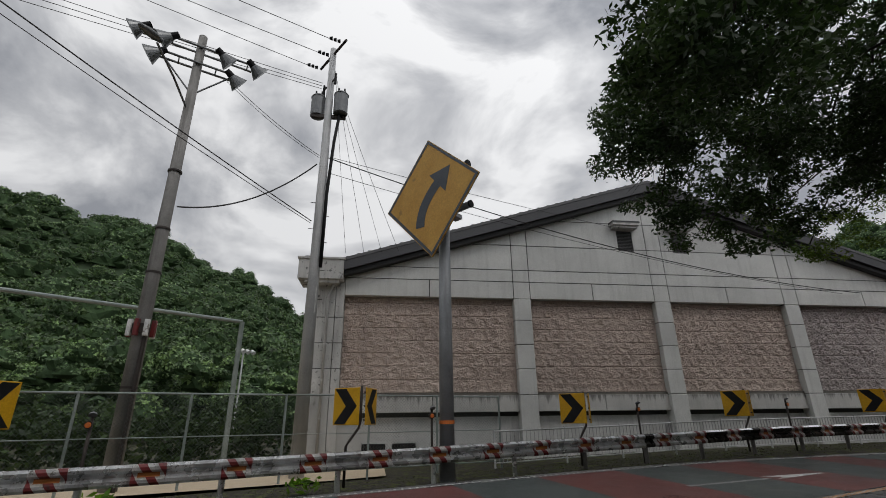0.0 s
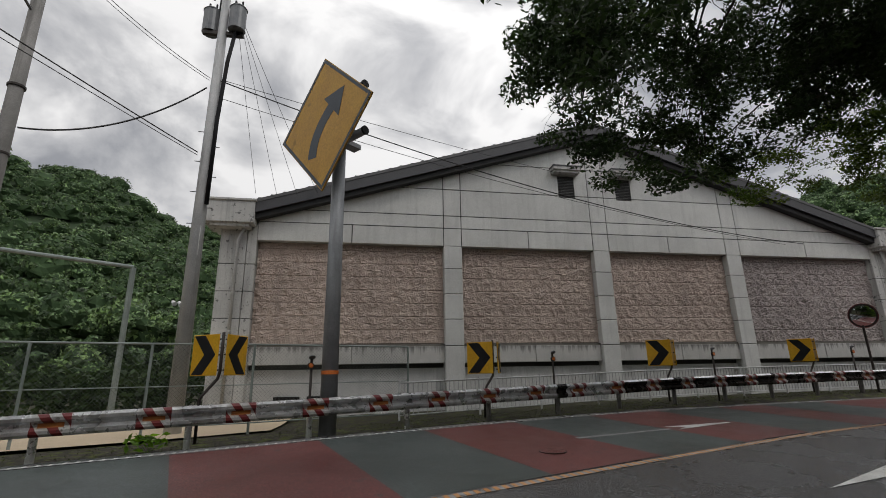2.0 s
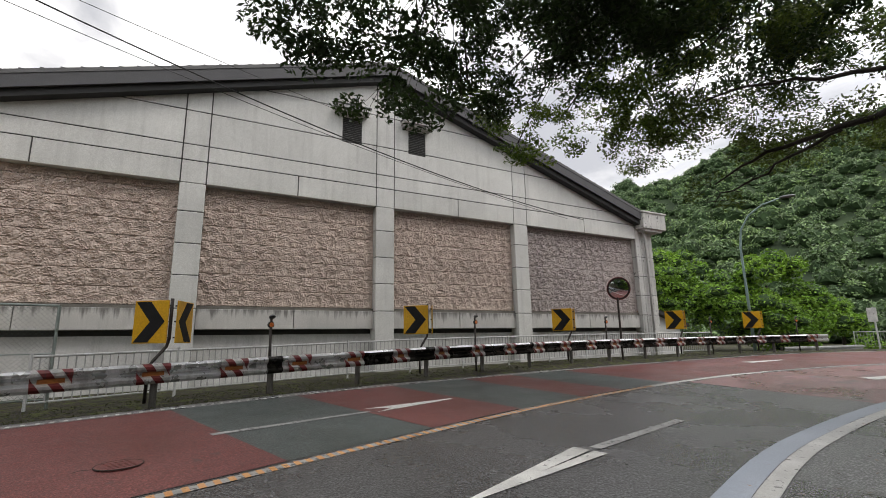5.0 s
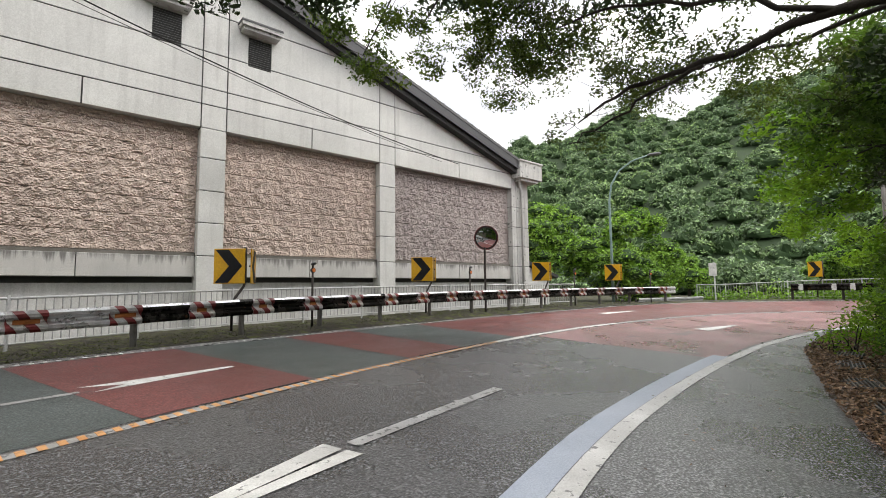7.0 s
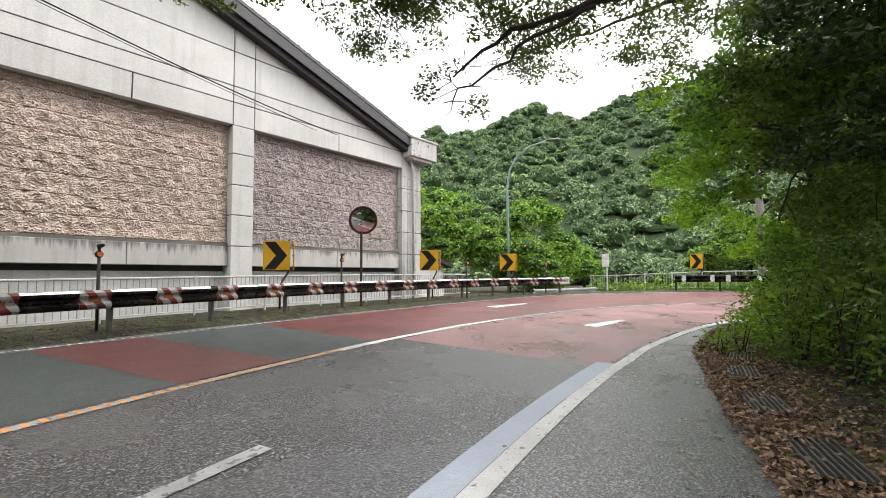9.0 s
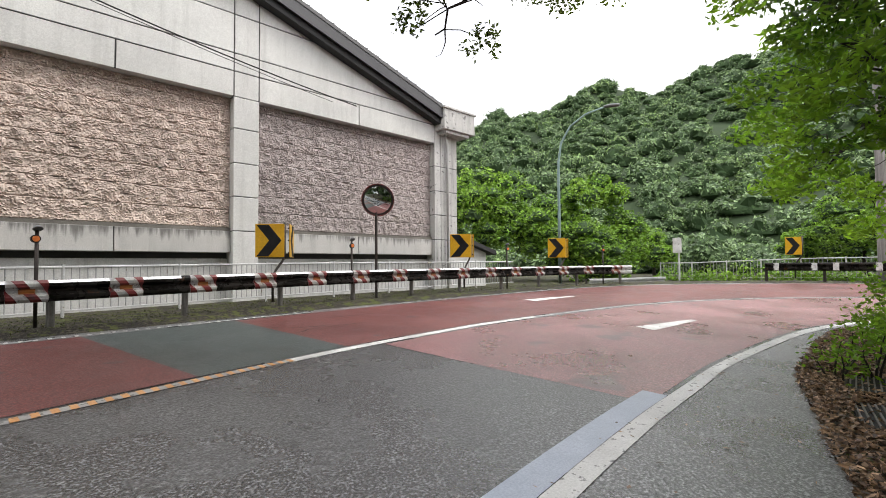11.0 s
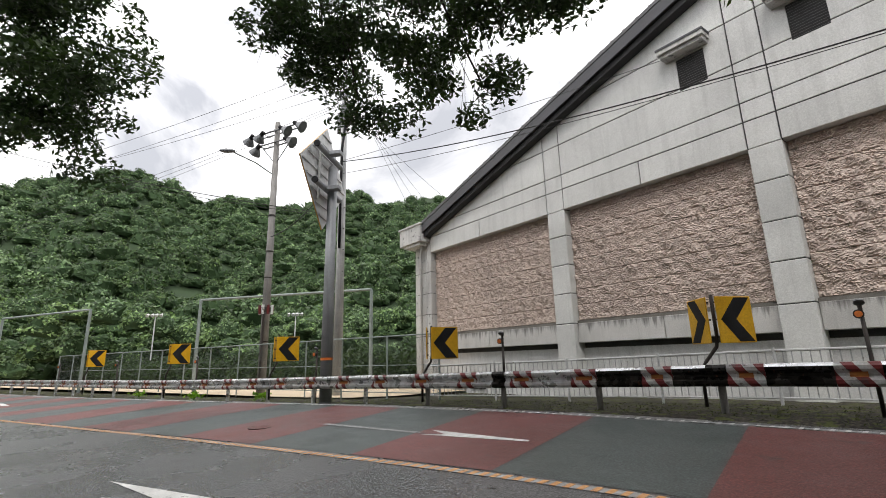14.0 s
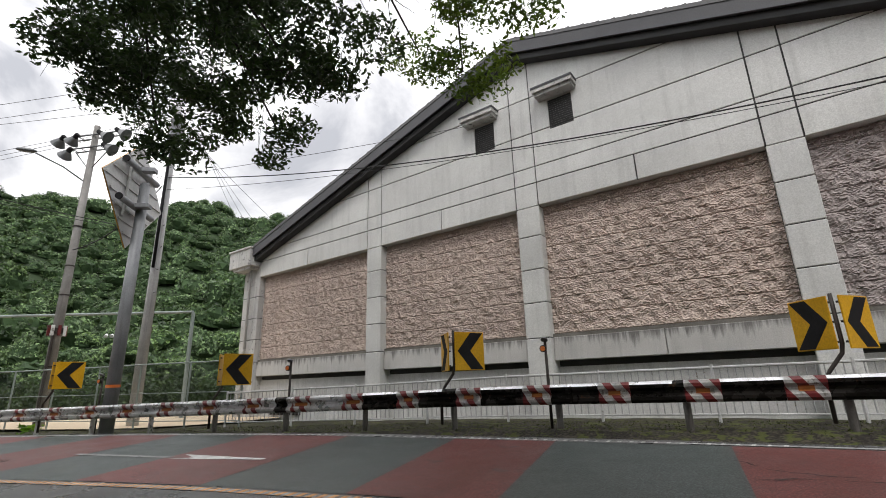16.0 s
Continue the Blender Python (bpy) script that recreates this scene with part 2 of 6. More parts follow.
M["sheet_back"] = surface("bare_sign_back", (0.42, 0.42, 0.42), (0.58, 0.58, 0.575), 1.5, 0.5, 0.3, 40, 0.05, 0.001, streaks=((0.2, 0.19, 0.18), 0.4))
M["rail_post"] = surface("dull_rail_post", (0.09, 0.085, 0.08), (0.17, 0.16, 0.15), 3, 0.55, 0.3, 40, 0.2, 0.003, streaks=((0.05, 0.035, 0.025), 0.7))
M["white_tube"] = surface("weathered_white_fence_paint", (0.42, 0.425, 0.43), (0.62, 0.625, 0.63), 3, 0.5, 0.1, 40, 0.1, 0.002, spots=((0.18, 0.15, 0.12), 9, 0.66))
M["fence_bar"] = surface("weathered_fence_bar", (0.26, 0.265, 0.265), (0.42, 0.425, 0.425), 3, 0.5, 0.1, 40, 0.1, 0.002, spots=((0.14, 0.11, 0.08), 9, 0.64))
M["chain"] = surface("chain_link_wire", (0.09, 0.11, 0.1), (0.17, 0.19, 0.18), 3, 0.5, 0.5, 40, 0.0)
M["green_tube"] = surface("grey_green_tube", (0.2, 0.235, 0.22), (0.31, 0.35, 0.335), 2, 0.5, 0.3, 40, 0.1, 0.002)
M["yellow"] = surface("yellow_sign_sheet", (0.54, 0.29, 0.006), (0.68, 0.38, 0.012), 1.8, 0.4, 0, 30, 0.05, 0.001)
M["yellow_old"] = surface("faded_yellow_sign_sheet", (0.46, 0.24, 0.035), (0.6, 0.35, 0.075), 1.4, 0.45, 0, 20, 0.08, 0.002, spots=((0.3, 0.17, 0.04), 1.6, 0.63))
M["black"] = surface("black_sign_sheet", (0.008, 0.008, 0.009), (0.02, 0.02, 0.022), 3, 0.6, 0, 30, 0.05, 0.001, spec=0.15)
M["slate"] = surface("faded_black_sheet", (0.04, 0.05, 0.065), (0.075, 0.09, 0.11), 1.5, 0.4, 0, 30, 0.05, 0.001)
M["orange_ref"] = surface("orange_reflector", (0.5, 0.12, 0.03), (0.65, 0.2, 0.05), 6, 0.3, 0, 40, 0.1, 0.001)
M["red_tape"] = surface("dark_red_reflective_tape", (0.1, 0.013, 0.014), (0.16, 0.022, 0.022), 5, 0.4, 0, 40, 0.05, 0.001, spots=((0.05, 0.03, 0.03), 9, 0.6))
M["white_tape"] = surface("white_reflective_tape", (0.5, 0.5, 0.5), (0.72, 0.72, 0.7), 5, 0.4, 0, 40, 0.05, 0.001, spots=((0.2, 0.18, 0.16), 9, 0.6))
M["orange_tape"] = surface("orange_tape", (0.2, 0.065, 0.015), (0.36, 0.13, 0.03), 6, 0.45, 0, 40, 0.05, 0.001)
M["pvc"] = surface("grey_drainpipe", (0.4, 0.4, 0.395), (0.52, 0.52, 0.51), 1.5, 0.5, 0, 30, 0.05, 0.001, streaks=((0.2, 0.19, 0.18), 0.5))
M["louver"] = surface("dull_louver_metal", (0.2, 0.2, 0.205), (0.29, 0.29, 0.295), 2, 0.5, 0.3, 40, 0.05)
M["dark"] = surface("dark_void", (0.006, 0.006, 0.006), (0.012, 0.012, 0.012), 2, 0.9)
M["wire"] = surface("black_cable", (0.012, 0.012, 0.012), (0.02, 0.02, 0.02), 2, 0.6)
M["lamp_grey"] = surface("floodlight_metal", (0.11, 0.115, 0.12), (0.2, 0.205, 0.21), 3, 0.4, 0.6, 40, 0.05)
M["lamp_pole"] = surface("green_grey_lamp_pole", (0.16, 0.24, 0.24), (0.24, 0.33, 0.32), 2, 0.45, 0.3, 40, 0.05)
M["bark"] = surface("dark_bark", (0.018, 0.015, 0.012), (0.05, 0.042, 0.034), 4, 0.95, 0, 35, 0.9, 0.02)
M["leaf"] = leaf_material("glossy_tree_leaf", (0.016, 0.036, 0.013), (0.045, 0.08, 0.022), 0.8, 0.25)
M["leaf_arch"] = leaf_material("thin_tree_leaf", (0.045, 0.07, 0.02), (0.1, 0.135, 0.035), 0.8, 0.5)
M["leaf_ivy"] = leaf_material("thicket_leaf", (0.035, 0.08, 0.016), (0.14, 0.24, 0.045), 1.1, 0.45)
M["leaf_yellow"] = leaf_material("young_yellow_green_leaf", (0.05, 0.09, 0.018), (0.12, 0.17, 0.03), 0.8, 0.45)
M["leaf_bright"] = leaf_material("bright_green_leaf", (0.085, 0.2, 0.024), (0.26, 0.43, 0.055), 1.1, 0.6)
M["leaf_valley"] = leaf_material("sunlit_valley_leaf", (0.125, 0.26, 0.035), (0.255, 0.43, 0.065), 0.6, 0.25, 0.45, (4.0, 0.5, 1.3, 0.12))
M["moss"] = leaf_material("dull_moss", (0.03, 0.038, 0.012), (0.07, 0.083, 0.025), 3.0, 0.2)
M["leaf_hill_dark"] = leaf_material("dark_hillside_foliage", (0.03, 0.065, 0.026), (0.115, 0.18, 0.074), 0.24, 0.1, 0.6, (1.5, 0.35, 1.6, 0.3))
# Distance haze is put into the next two greens, paler than leaves.
M["leaf_hill"] = leaf_material("hazed_hillside_foliage", (0.095, 0.163, 0.085), (0.2, 0.295, 0.15), 0.2, 0.1, 0.55, (1.5, 0.4, 1.5, 0.3))
M["leaf_hill_light"] = leaf_material("hazed_hillside_foliage_light", (0.13, 0.22, 0.09), (0.245, 0.36, 0.155), 0.2, 0.1, 0.5, (1.5, 0.42, 1.45, 0.3))
M["leaf_dry"] = leaf_material("dry_fallen_leaf", (0.03, 0.014, 0.011), (0.36, 0.235, 0.185), 14.0, 0.1, 0.85)
# Dark green that paints the shade inside tree crowns.
M["crown_shade"] = surface("crown_core_shade", (0.026, 0.054, 0.02), (0.055, 0.098, 0.038), 0.8, 0.95)
M["hill_soil"] = surface("hill_undergrowth", (0.018, 0.036, 0.014), (0.04, 0.068, 0.026), 0.3, 0.95)
mirror_mat, _n, _l, _b = shader("convex_mirror", 0.04, 1.0)
_b.inputs["Base Color"].default_value = (0.75, 0.78, 0.78, 1)
M["mirror"] = mirror_mat


# ---- mesh helpers ----
def link_mesh(name, bm, material, parent=None, label="", smooth=False):
    me = bpy.data.meshes.new(name)
    bm.normal_update()
    bm.to_mesh(me)
    bm.free()
    for mt in (material if isinstance(material, (list, tuple)) else [material]):
        me.materials.append(mt)
    if smooth:
        me.polygons.foreach_set("use_smooth", [True] * len(me.polygons))
    ob = new(name, me)
    if parent:
        ob.parent = parent
    if label:
        ob["label"] = label
    return ob


def part(name, bm, material, parent, label="", smooth=False):
    return link_mesh(name, bm, material, parent, label, smooth)


def again(ob, parent=None, m=None):
    """Another object on the same mesh."""
    o = ob.copy()
    scene.collection.objects.link(o)
    o.parent = parent if parent else ob.parent
    if m is not None:
        o.matrix_basis = m
    return o


def raw(name, verts, faces, material, parent=None, smooth=False):
    me = bpy.data.meshes.new(name)
    me.from_pydata([tuple(v) for v in verts], [], [tuple(f) for f in faces])
    me.materials.append(material)
    if smooth:
        me.polygons.foreach_set("use_smooth", [True] * len(me.polygons))
    ob = new(name, me)
    if parent:
        ob.parent = parent
    return ob


def quads(name, verts, material, parent=None, n=4, smooth=False):
    """A mesh of separate n-gons from an array (count * n, 3)."""
    verts = np.asarray(verts, dtype=np.float32).reshape(-1, 3)
    count = len(verts) // n
    me = bpy.data.meshes.new(name)
    me.vertices.add(len(verts))
    me.vertices.foreach_set("co", verts.ravel())
    me.loops.add(len(verts))
    me.loops.foreach_set("vertex_index", np.arange(len(verts), dtype=np.int32))
    me.polygons.add(count)
    me.polygons.foreach_set("loop_start", np.arange(0, len(verts), n, dtype=np.int32))
    me.polygons.foreach_set("loop_total", np.full(count, n, dtype=np.int32))
    me.update(calc_edges=True)
    me.materials.append(material)
    ob = new(name, me)
    if parent:
        ob.parent = parent
    return ob


def thing(name, at=(0, 0, 0), turn=0.0, label="", category="", group="", kind=""):
    e = new(name)
    e.empty_display_size = 0.2
    e.matrix_basis = pose(*at, 0, 0, turn)
    return tagged(e, label, category, group, kind)


def box(bm, x0, x1, y0, y1, z0, z1, bevel=0.0):
    r = bmesh.ops.create_cube(bm, size=1.0, matrix=Matrix.LocRotScale(((x0 + x1) / 2, (y0 + y1) / 2, (z0 + z1) / 2), None, (x1 - x0, y1 - y0, z1 - z0)))
    if bevel:
        es = list({e for v in r["verts"] for e in v.link_edges})
        bmesh.ops.bevel(bm, geom=es, offset=bevel, segments=1, affect="EDGES")
    return bm


def boxm(*a, bevel=0.0):
    return box(bmesh.new(), *a, bevel=bevel)


def tube(bm, p, q, r0, r1=None, seg=10, caps=True):
    p, q = Vector(p), Vector(q)
    r1 = r0 if r1 is None else r1
    d = q - p
    m = Matrix.Translation((p + q) / 2) @ d.to_track_quat("Z", "Y").to_matrix().to_4x4()
    bmesh.ops.create_cone(bm, cap_ends=caps, segments=seg, radius1=r0, radius2=r1, depth=d.length, matrix=m)
    return bm


def tubem(p, q, r0, r1=None, seg=10):
    return tube(bmesh.new(), p, q, r0, r1, seg)


def pipe(bm, pts, r, seg=8):
    """A bent pipe through points, with mitred rings; r may be a list."""
    pts = [Vector(p) for p in pts]
    rs = r if isinstance(r, (list, tuple)) else [r] * len(pts)
    rings = []
    up = Vector((0.137, 0.31, 1)).normalized()
    for i, p in enumerate(pts):
        d = (pts[min(i + 1, len(pts) - 1)] - pts[max(i - 1, 0)]).normalized()
        a = d.cross(up)
        if a.length < 0.05:
            a = d.cross(Vector((1, 0, 0)))
        a.normalize()
        b = d.cross(a)
        rings.append([bm.verts.new(p + (a * math.cos(k * 2 * math.pi / seg) + b * math.sin(k * 2 * math.pi / seg)) * rs[i]) for k in range(seg)])
    for u, v in zip(rings, rings[1:]):
        for k in range(seg):
            bm.faces.new((u[k], u[(k + 1) % seg], v[(k + 1) % seg], v[k]))
    bm.faces.new(rings[0][::-1])
    bm.faces.new(rings[-1])
    return bm


def slab(poly, y0, y1, bm=None):
    """A polygon in the x-z plane pulled through from y0 to y1."""
    bm = bm or bmesh.new()
    f = bm.faces.new([bm.verts.new((x, y0, z)) for x, z in poly])
    r = bmesh.ops.extrude_face_region(bm, geom=[f])
    bmesh.ops.translate(bm, verts=[v for v in r["geom"] if isinstance(v, bmesh.types.BMVert)], vec=(0, y1 - y0, 0))
    bmesh.ops.recalc_face_normals(bm, faces=bm.faces)
    return bm


def clip(poly, a, b, c):
    """Keeps the part of a polygon where a*x + b*z <= c."""
    out = []
    for (x0, z0), (x1, z1) in zip(poly, poly[1:] + poly[:1]):
        d0, d1 = a * x0 + b * z0 - c, a * x1 + b * z1 - c
        if d0 <= 0:
            out.append((x0, z0))
        if d0 * d1 < 0:
            k = d0 / (d0 - d1)
            out.append((x0 + (x1 - x0) * k, z0 + (z1 - z0) * k))
    return out


def spline(cps, step=0.5):
    """A Catmull-Rom curve through rows of numbers, sampled about every step metres in the first two columns."""
    c = np.array(cps, float)
    c = np.vstack([2 * c[0] - c[1], c, 2 * c[-1] - c[-2]])
    out = []
    for i in range(1, len(c) - 2):
        k = max(2, int(np.hypot(*(c[i + 1, :2] - c[i, :2])) / step))
        for t in np.arange(k) / k:
            out.append(0.5 * (2 * c[i] + (c[i + 1] - c[i - 1]) * t + (2 * c[i - 1] - 5 * c[i] + 4 * c[i + 1] - c[i + 2]) * t * t + (3 * c[i] - c[i - 1] - 3 * c[i + 1] + c[i + 2]) * t ** 3))
    out.append(c[-2])
    return np.array(out)


# ---- the road's line: x, y, height, the offsets of right line, asphalt edge, left line and guard rail, and the verge's height there ----
LINE = spline([
    (-60, -16.2, -0.12, -3.75, -6.9, 4.3, 5.2, 0.08),
    (-40, -9.0, -0.1, -3.75, -6.9, 4.3, 5.2, 0.1),
    (-20, -1.9, -0.06, -3.75, -6.9, 4.3, 5.2, 0.13),
    (-10, 1.6, 0.0, -3.75, -6.9, 4.3, 5.2, 0.16),
    (-4.5, 3.55, 0.06, -3.75, -6.9, 4.25, 5.1, 0.18),
    (1, 5.5, 0.13, -3.75, -6.8, 4.2, 5.05, 0.26),
    (3.8, 6.45, 0.18, -3.75, -6.7, 4.15, 5.0, 0.32),
    (6.9, 7.47, 0.23, -3.75, -6.4, 4.05, 4.9, 0.38),
    (10.5, 8.65, 0.27, -3.75, -6.1, 3.85, 4.7, 0.46),
    (13.1, 9.38, 0.28, -3.9, -5.85, 3.65, 4.5, 0.53),
    (16.3, 10.1, 0.29, -4.15, -5.66, 3.5, 4.35, 0.57),
    (18.5, 10.4, 0.3, -4.25, -5.45, 3.45, 4.3, 0.6),
    (21, 10.5, 0.32, -4.25, -5.1, 3.5, 4.35, 0.62),
    (25.5, 10.1, 0.35, -4.15, -4.6, 3.9, 4.8, 0.64),
    (28.5, 9.2, 0.37, -4.1, -4.6, 4.5, 5.4, 0.65),
    (31, 7.6, 0.39, -4.1, -4.6, 4.7, 5.6, 0.67),
    (32.8, 5.5, 0.41, -4.1, -4.6, 4.7, 5.6, 0.69),
    (34, 2.5, 0.43, -4.1, -4.6, 4.7, 5.6, 0.71),
    (34.3, -2, 0.45, -4.1, -4.6, 4.7, 5.6, 0.73),
    (34, -12, 0.5, -4.1, -4.6, 4.7, 5.6, 0.78),
    (33, -40, 0.6, -4.1, -4.6, 4.7, 5.6, 0.88),
])
TAN = np.gradient(LINE[:, :2], axis=0)
TAN /= np.linalg.norm(TAN, axis=1)[:, None]
NOR = np.stack([-TAN[:, 1], TAN[:, 0]], axis=1)
SLEN = np.concatenate([[0], np.cumsum(np.linalg.norm(np.diff(LINE[:, :2], axis=0), axis=1))])
XS = LINE[:, 0]


def nearest(x, y):
    """Signed distance left of the road's line, and the index of the nearest sample, for arrays."""
    x, y = np.atleast_1d(x), np.atleast_1d(y)
    dist = np.empty(len(x))
    idx = np.empty(len(x), int)
    for k in range(0, len(x), 4000):
        d2 = (x[k:k + 4000, None] - LINE[None, :, 0]) ** 2 + (y[k:k + 4000, None] - LINE[None, :, 1]) ** 2
        i = d2.argmin(1)
        sg = (x[k:k + 4000] - LINE[i, 0]) * NOR[i, 0] + (y[k:k + 4000] - LINE[i, 1]) * NOR[i, 1]
        dist[k:k + 4000] = np.sqrt(d2[np.arange(len(i)), i]) * np.sign(sg)
        idx[k:k + 4000] = i
    return dist, idx


def heights(x, y):
    d, i = nearest(x, y)
    zc = LINE[i, 2]
    ar, rl = LINE[i, 4], LINE[i, 6]
    el, base = LINE[i, 5] + 0.25, LINE[i, 7]
    z = zc + 0.052 * np.clip(d, -7, 9)
    k = np.clip((d - el) / (rl - 0.15 - el), 0, 1)
    z = np.where(d > el, (zc + 0.052 * el) * (1 - k) + base * k, z)
    z = np.where(d > rl + 1.4, z - np.clip(d - rl - 1.4, 0, 4) * 0.04, z)
    bank = np.clip(-(d - ar) - 1.0, 0, 14)
    near = np.clip(1.0 - np.abs(np.atleast_1d(x) - 5) / 120, 0, 1)
    return z + np.where(d < ar, bank * 0.32 * near, 0)


def height(x, y):
    return float(heights(np.array([x], float), np.array([y], float))[0])


def at_offset(i, off):
    return LINE[i, 0] + NOR[i, 0] * off, LINE[i, 1] + NOR[i, 1] * off


def index_x(x):
    """Sample index where the road's line passes x (before the bend)."""
    return int(np.argmin(np.abs(XS[:int(np.argmax(XS))] - x)))


def strip(name, i0, i1, offs, lift, material, parent=None, cols=None):
    """A ribbon on the road between two offset functions, draped over its height."""
    vs, fs = [], []
    k = None
    for i in range(i0, i1 + 1):
        a, b = offs(i)
        ts = np.linspace(a, b, cols or max(2, int(abs(b - a) / 0.8) + 2))
        k = len(ts) if k is None else k
        ts = np.linspace(a, b, k)
        px, py = LINE[i, 0] + NOR[i, 0] * ts, LINE[i, 1] + NOR[i, 1] * ts
        pz = LINE[i, 2] + 0.052 * ts + lift
        vs += list(zip(px, py, pz))
    for r in range(i1 - i0):
        for c in range(k - 1):
            fs.append((r * k + c + 1, r * k + c, (r + 1) * k + c, (r + 1) * k + c + 1))
    return raw(name, vs, fs, material, parent)


# ---- ground ----
def uneven_axis(a, b, fine0, fine1, step):
    mid = list(np.arange(fine0, fine1 + 1e-6, step))
    lo, hi, g = [], [], step
    x = fine0
    while x > a:
        g *= 1.25
        x -= g
        lo.append(x)
    x, g = fine1, step
    while x < b:
        g *= 1.25
        x += g
        hi.append(x)
    return np.array(lo[::-1] + mid + hi)


gx, gy = uneven_axis(-1500, 1500, -45, 55, 0.6), uneven_axis(-1500, 1500, -25, 45, 0.6)
GX, GY = np.meshgrid(gx, gy)
gz = heights(GX.ravel(), GY.ravel())
gd, gi = nearest(GX.ravel(), GY.ravel())
inside = (gd > LINE[gi, 4] - 0.1) & (gd < LINE[gi, 5] + 0.4)
gz = gz - np.where(inside, 0.08, 0.0) + np.where(inside, 0, np.random.RandomState(3).uniform(-0.012, 0.012, len(gz)))
nx, ny = len(gx), len(gy)
ground = raw("ground", np.stack([GX.ravel(), GY.ravel(), gz], 1), [(r * nx + c, r * nx + c + 1, (r + 1) * nx + c + 1, (r + 1) * nx + c) for r in range(ny - 1) for c in range(nx - 1)], M["soil"])
tagged(ground, "dark mossy soil beside and below the road", "ground", kind="structure")

END = len(LINE) - 1
RED_FROM = index_x(16.85)
RED_RIGHT = index_x(17.25)
road = strip("road", 0, END, lambda i: (LINE[i, 3] - 0.1, LINE[i, 5] + 0.25), 0.0, M["asphalt"])
tagged(road, "damp dark asphalt road with coloured lanes", "road", kind="structure")
shoulder = strip("shoulder", 0, END, lambda i: (LINE[i, 4], LINE[i, 3] - 0.1), 0.0, M["asphalt_path"])
tagged(shoulder, "damp asphalt walking strip beside the road", "pavement", kind="structure")
strip("lane_coating", index_x(-38), RED_FROM, lambda i: (0.14, LINE[i, 5] - 0.1), 0.003, M["grey_lane"], road)
for k in range(13):
    x0 = 12.9 - 4.06 * k
    strip("red_patch", index_x(x0), index_x(x0 + 1.98), lambda i: (0.14, LINE[i, 5] - 0.1), 0.006, M["red"], road)
strip("red_lane", RED_FROM, END, lambda i: (0.14, LINE[i, 5] - 0.1), 0.003, M["red"], road)
strip("red_lane", RED_RIGHT, END, lambda i: (LINE[i, 3] + 0.16, -0.14), 0.003, M["red_worn_sheen"], road)
W_FROM = index_x(16.0)
strip("centre_line", 0, W_FROM, lambda i: (-0.065, 0.065), 0.006, M["worn_paint"], road, 2)
W_FAR = index_x(22.0)
strip("centre_line", W_FROM, W_FAR, lambda i: (-0.08, 0.08), 0.006, M["white_paint"], road, 2)
strip("centre_line", W_FAR, END, lambda i: (-0.07, 0.07), 0.006, M["worn_paint"], road, 2)
strip("edge_line", 0, END, lambda i: (LINE[i, 5] - 0.05, LINE[i, 5] + 0.05), 0.006, M["worn_paint"], road, 2)
E_FAR = index_x(19.2)
strip("edge_line", 0, E_FAR, lambda i: (LINE[i, 3] - 0.09, LINE[i, 3] + 0.09), 0.007, M["edge_paint"], road, 2)
strip("edge_line", E_FAR, END, lambda i: (LINE[i, 3] - 0.08, LINE[i, 3] + 0.08), 0.007, M["edge_paint"], road, 2)
strip("blue_band", index_x(-38), index_x(18.2), lambda i: (LINE[i, 3] + 0.1, LINE[i, 3] + 0.36), 0.0035, M["blue_paint"], road, 2)


def flat_mark(name, pts, material, lift=0.01):
    vs = [(x, y, height(x, y) + lift) for x, y in pts]
    ob = raw(name, vs, [tuple(range(len(vs)))], material, road)
    return ob


def paint_blocks(name, x0, x1, step, size, off, material, limit=290):
    """Short raised paint blocks along the road, on one shared mesh."""
    s0, s1 = SLEN[index_x(x0)], SLEN[index_x(x1)]
    first = None
    for k in range(min(limit, int((s1 - s0) / step))):
        s = s1 - k * step
        x, y, zc, el = (np.interp(s, SLEN, LINE[:, c]) for c in (0, 1, 2, 5))
        tx, ty = np.interp(s, SLEN, TAN[:, 0]), np.interp(s, SLEN, TAN[:, 1])
        o = el if off is None else off
        m = Matrix.Translation((x - ty * o, y + tx * o, zc + 0.052 * o + 0.006)) @ Matrix.Rotation(math.atan2(ty, tx), 4, "Z") @ Matrix.Rotation(math.atan(0.052), 4, "X")
        if first is None:
            a, b = size
            first = raw(name, [(-a, -b, 0), (a * 0.7, -b, 0), (a * 1.3, b, 0), (-a * 0.4, b, 0), (-a, -b, 0.003), (a * 0.7, -b, 0.003), (a * 1.3, b, 0.003), (-a * 0.4, b, 0.003)], [(4, 5, 6, 7), (0, 1, 5, 4), (1, 2, 6, 5), (2, 3, 7, 6), (3, 0, 4, 7)], material, road)
            first.matrix_basis = m
        else:
            again(first, road, m)


paint_blocks("line_block", -36, 16.0, 0.136, (0.036, 0.066), 0.0, M["orange_paint"])
paint_blocks("line_dot", -12, 17.5, 0.155, (0.03, 0.05), None, M["white_paint"])

# arrows and thin lines within the lanes
flat_mark("lane_arrow", [(8.65, 9.66), (10.4, 10.25), (10.38, 10.33), (8.52, 10.0), (9.0, 9.9)], M["white_paint"])
flat_mark("lane_line", [(6.2, 9.1), (6.17, 9.22), (8.55, 9.8), (8.55, 9.7)], M["worn_paint"])
flat_mark("lane_arrow", [(7.7, 5.7), (10.2, 6.28), (10.13, 6.43), (9.0, 6.09), (10.11, 6.47), (10.04, 6.67)], M["white_paint"])
flat_mark("lane_line", [(10.25, 6.45), (10.22, 6.59), (12.73, 7.2), (12.76, 7.06)], M["worn_paint"])
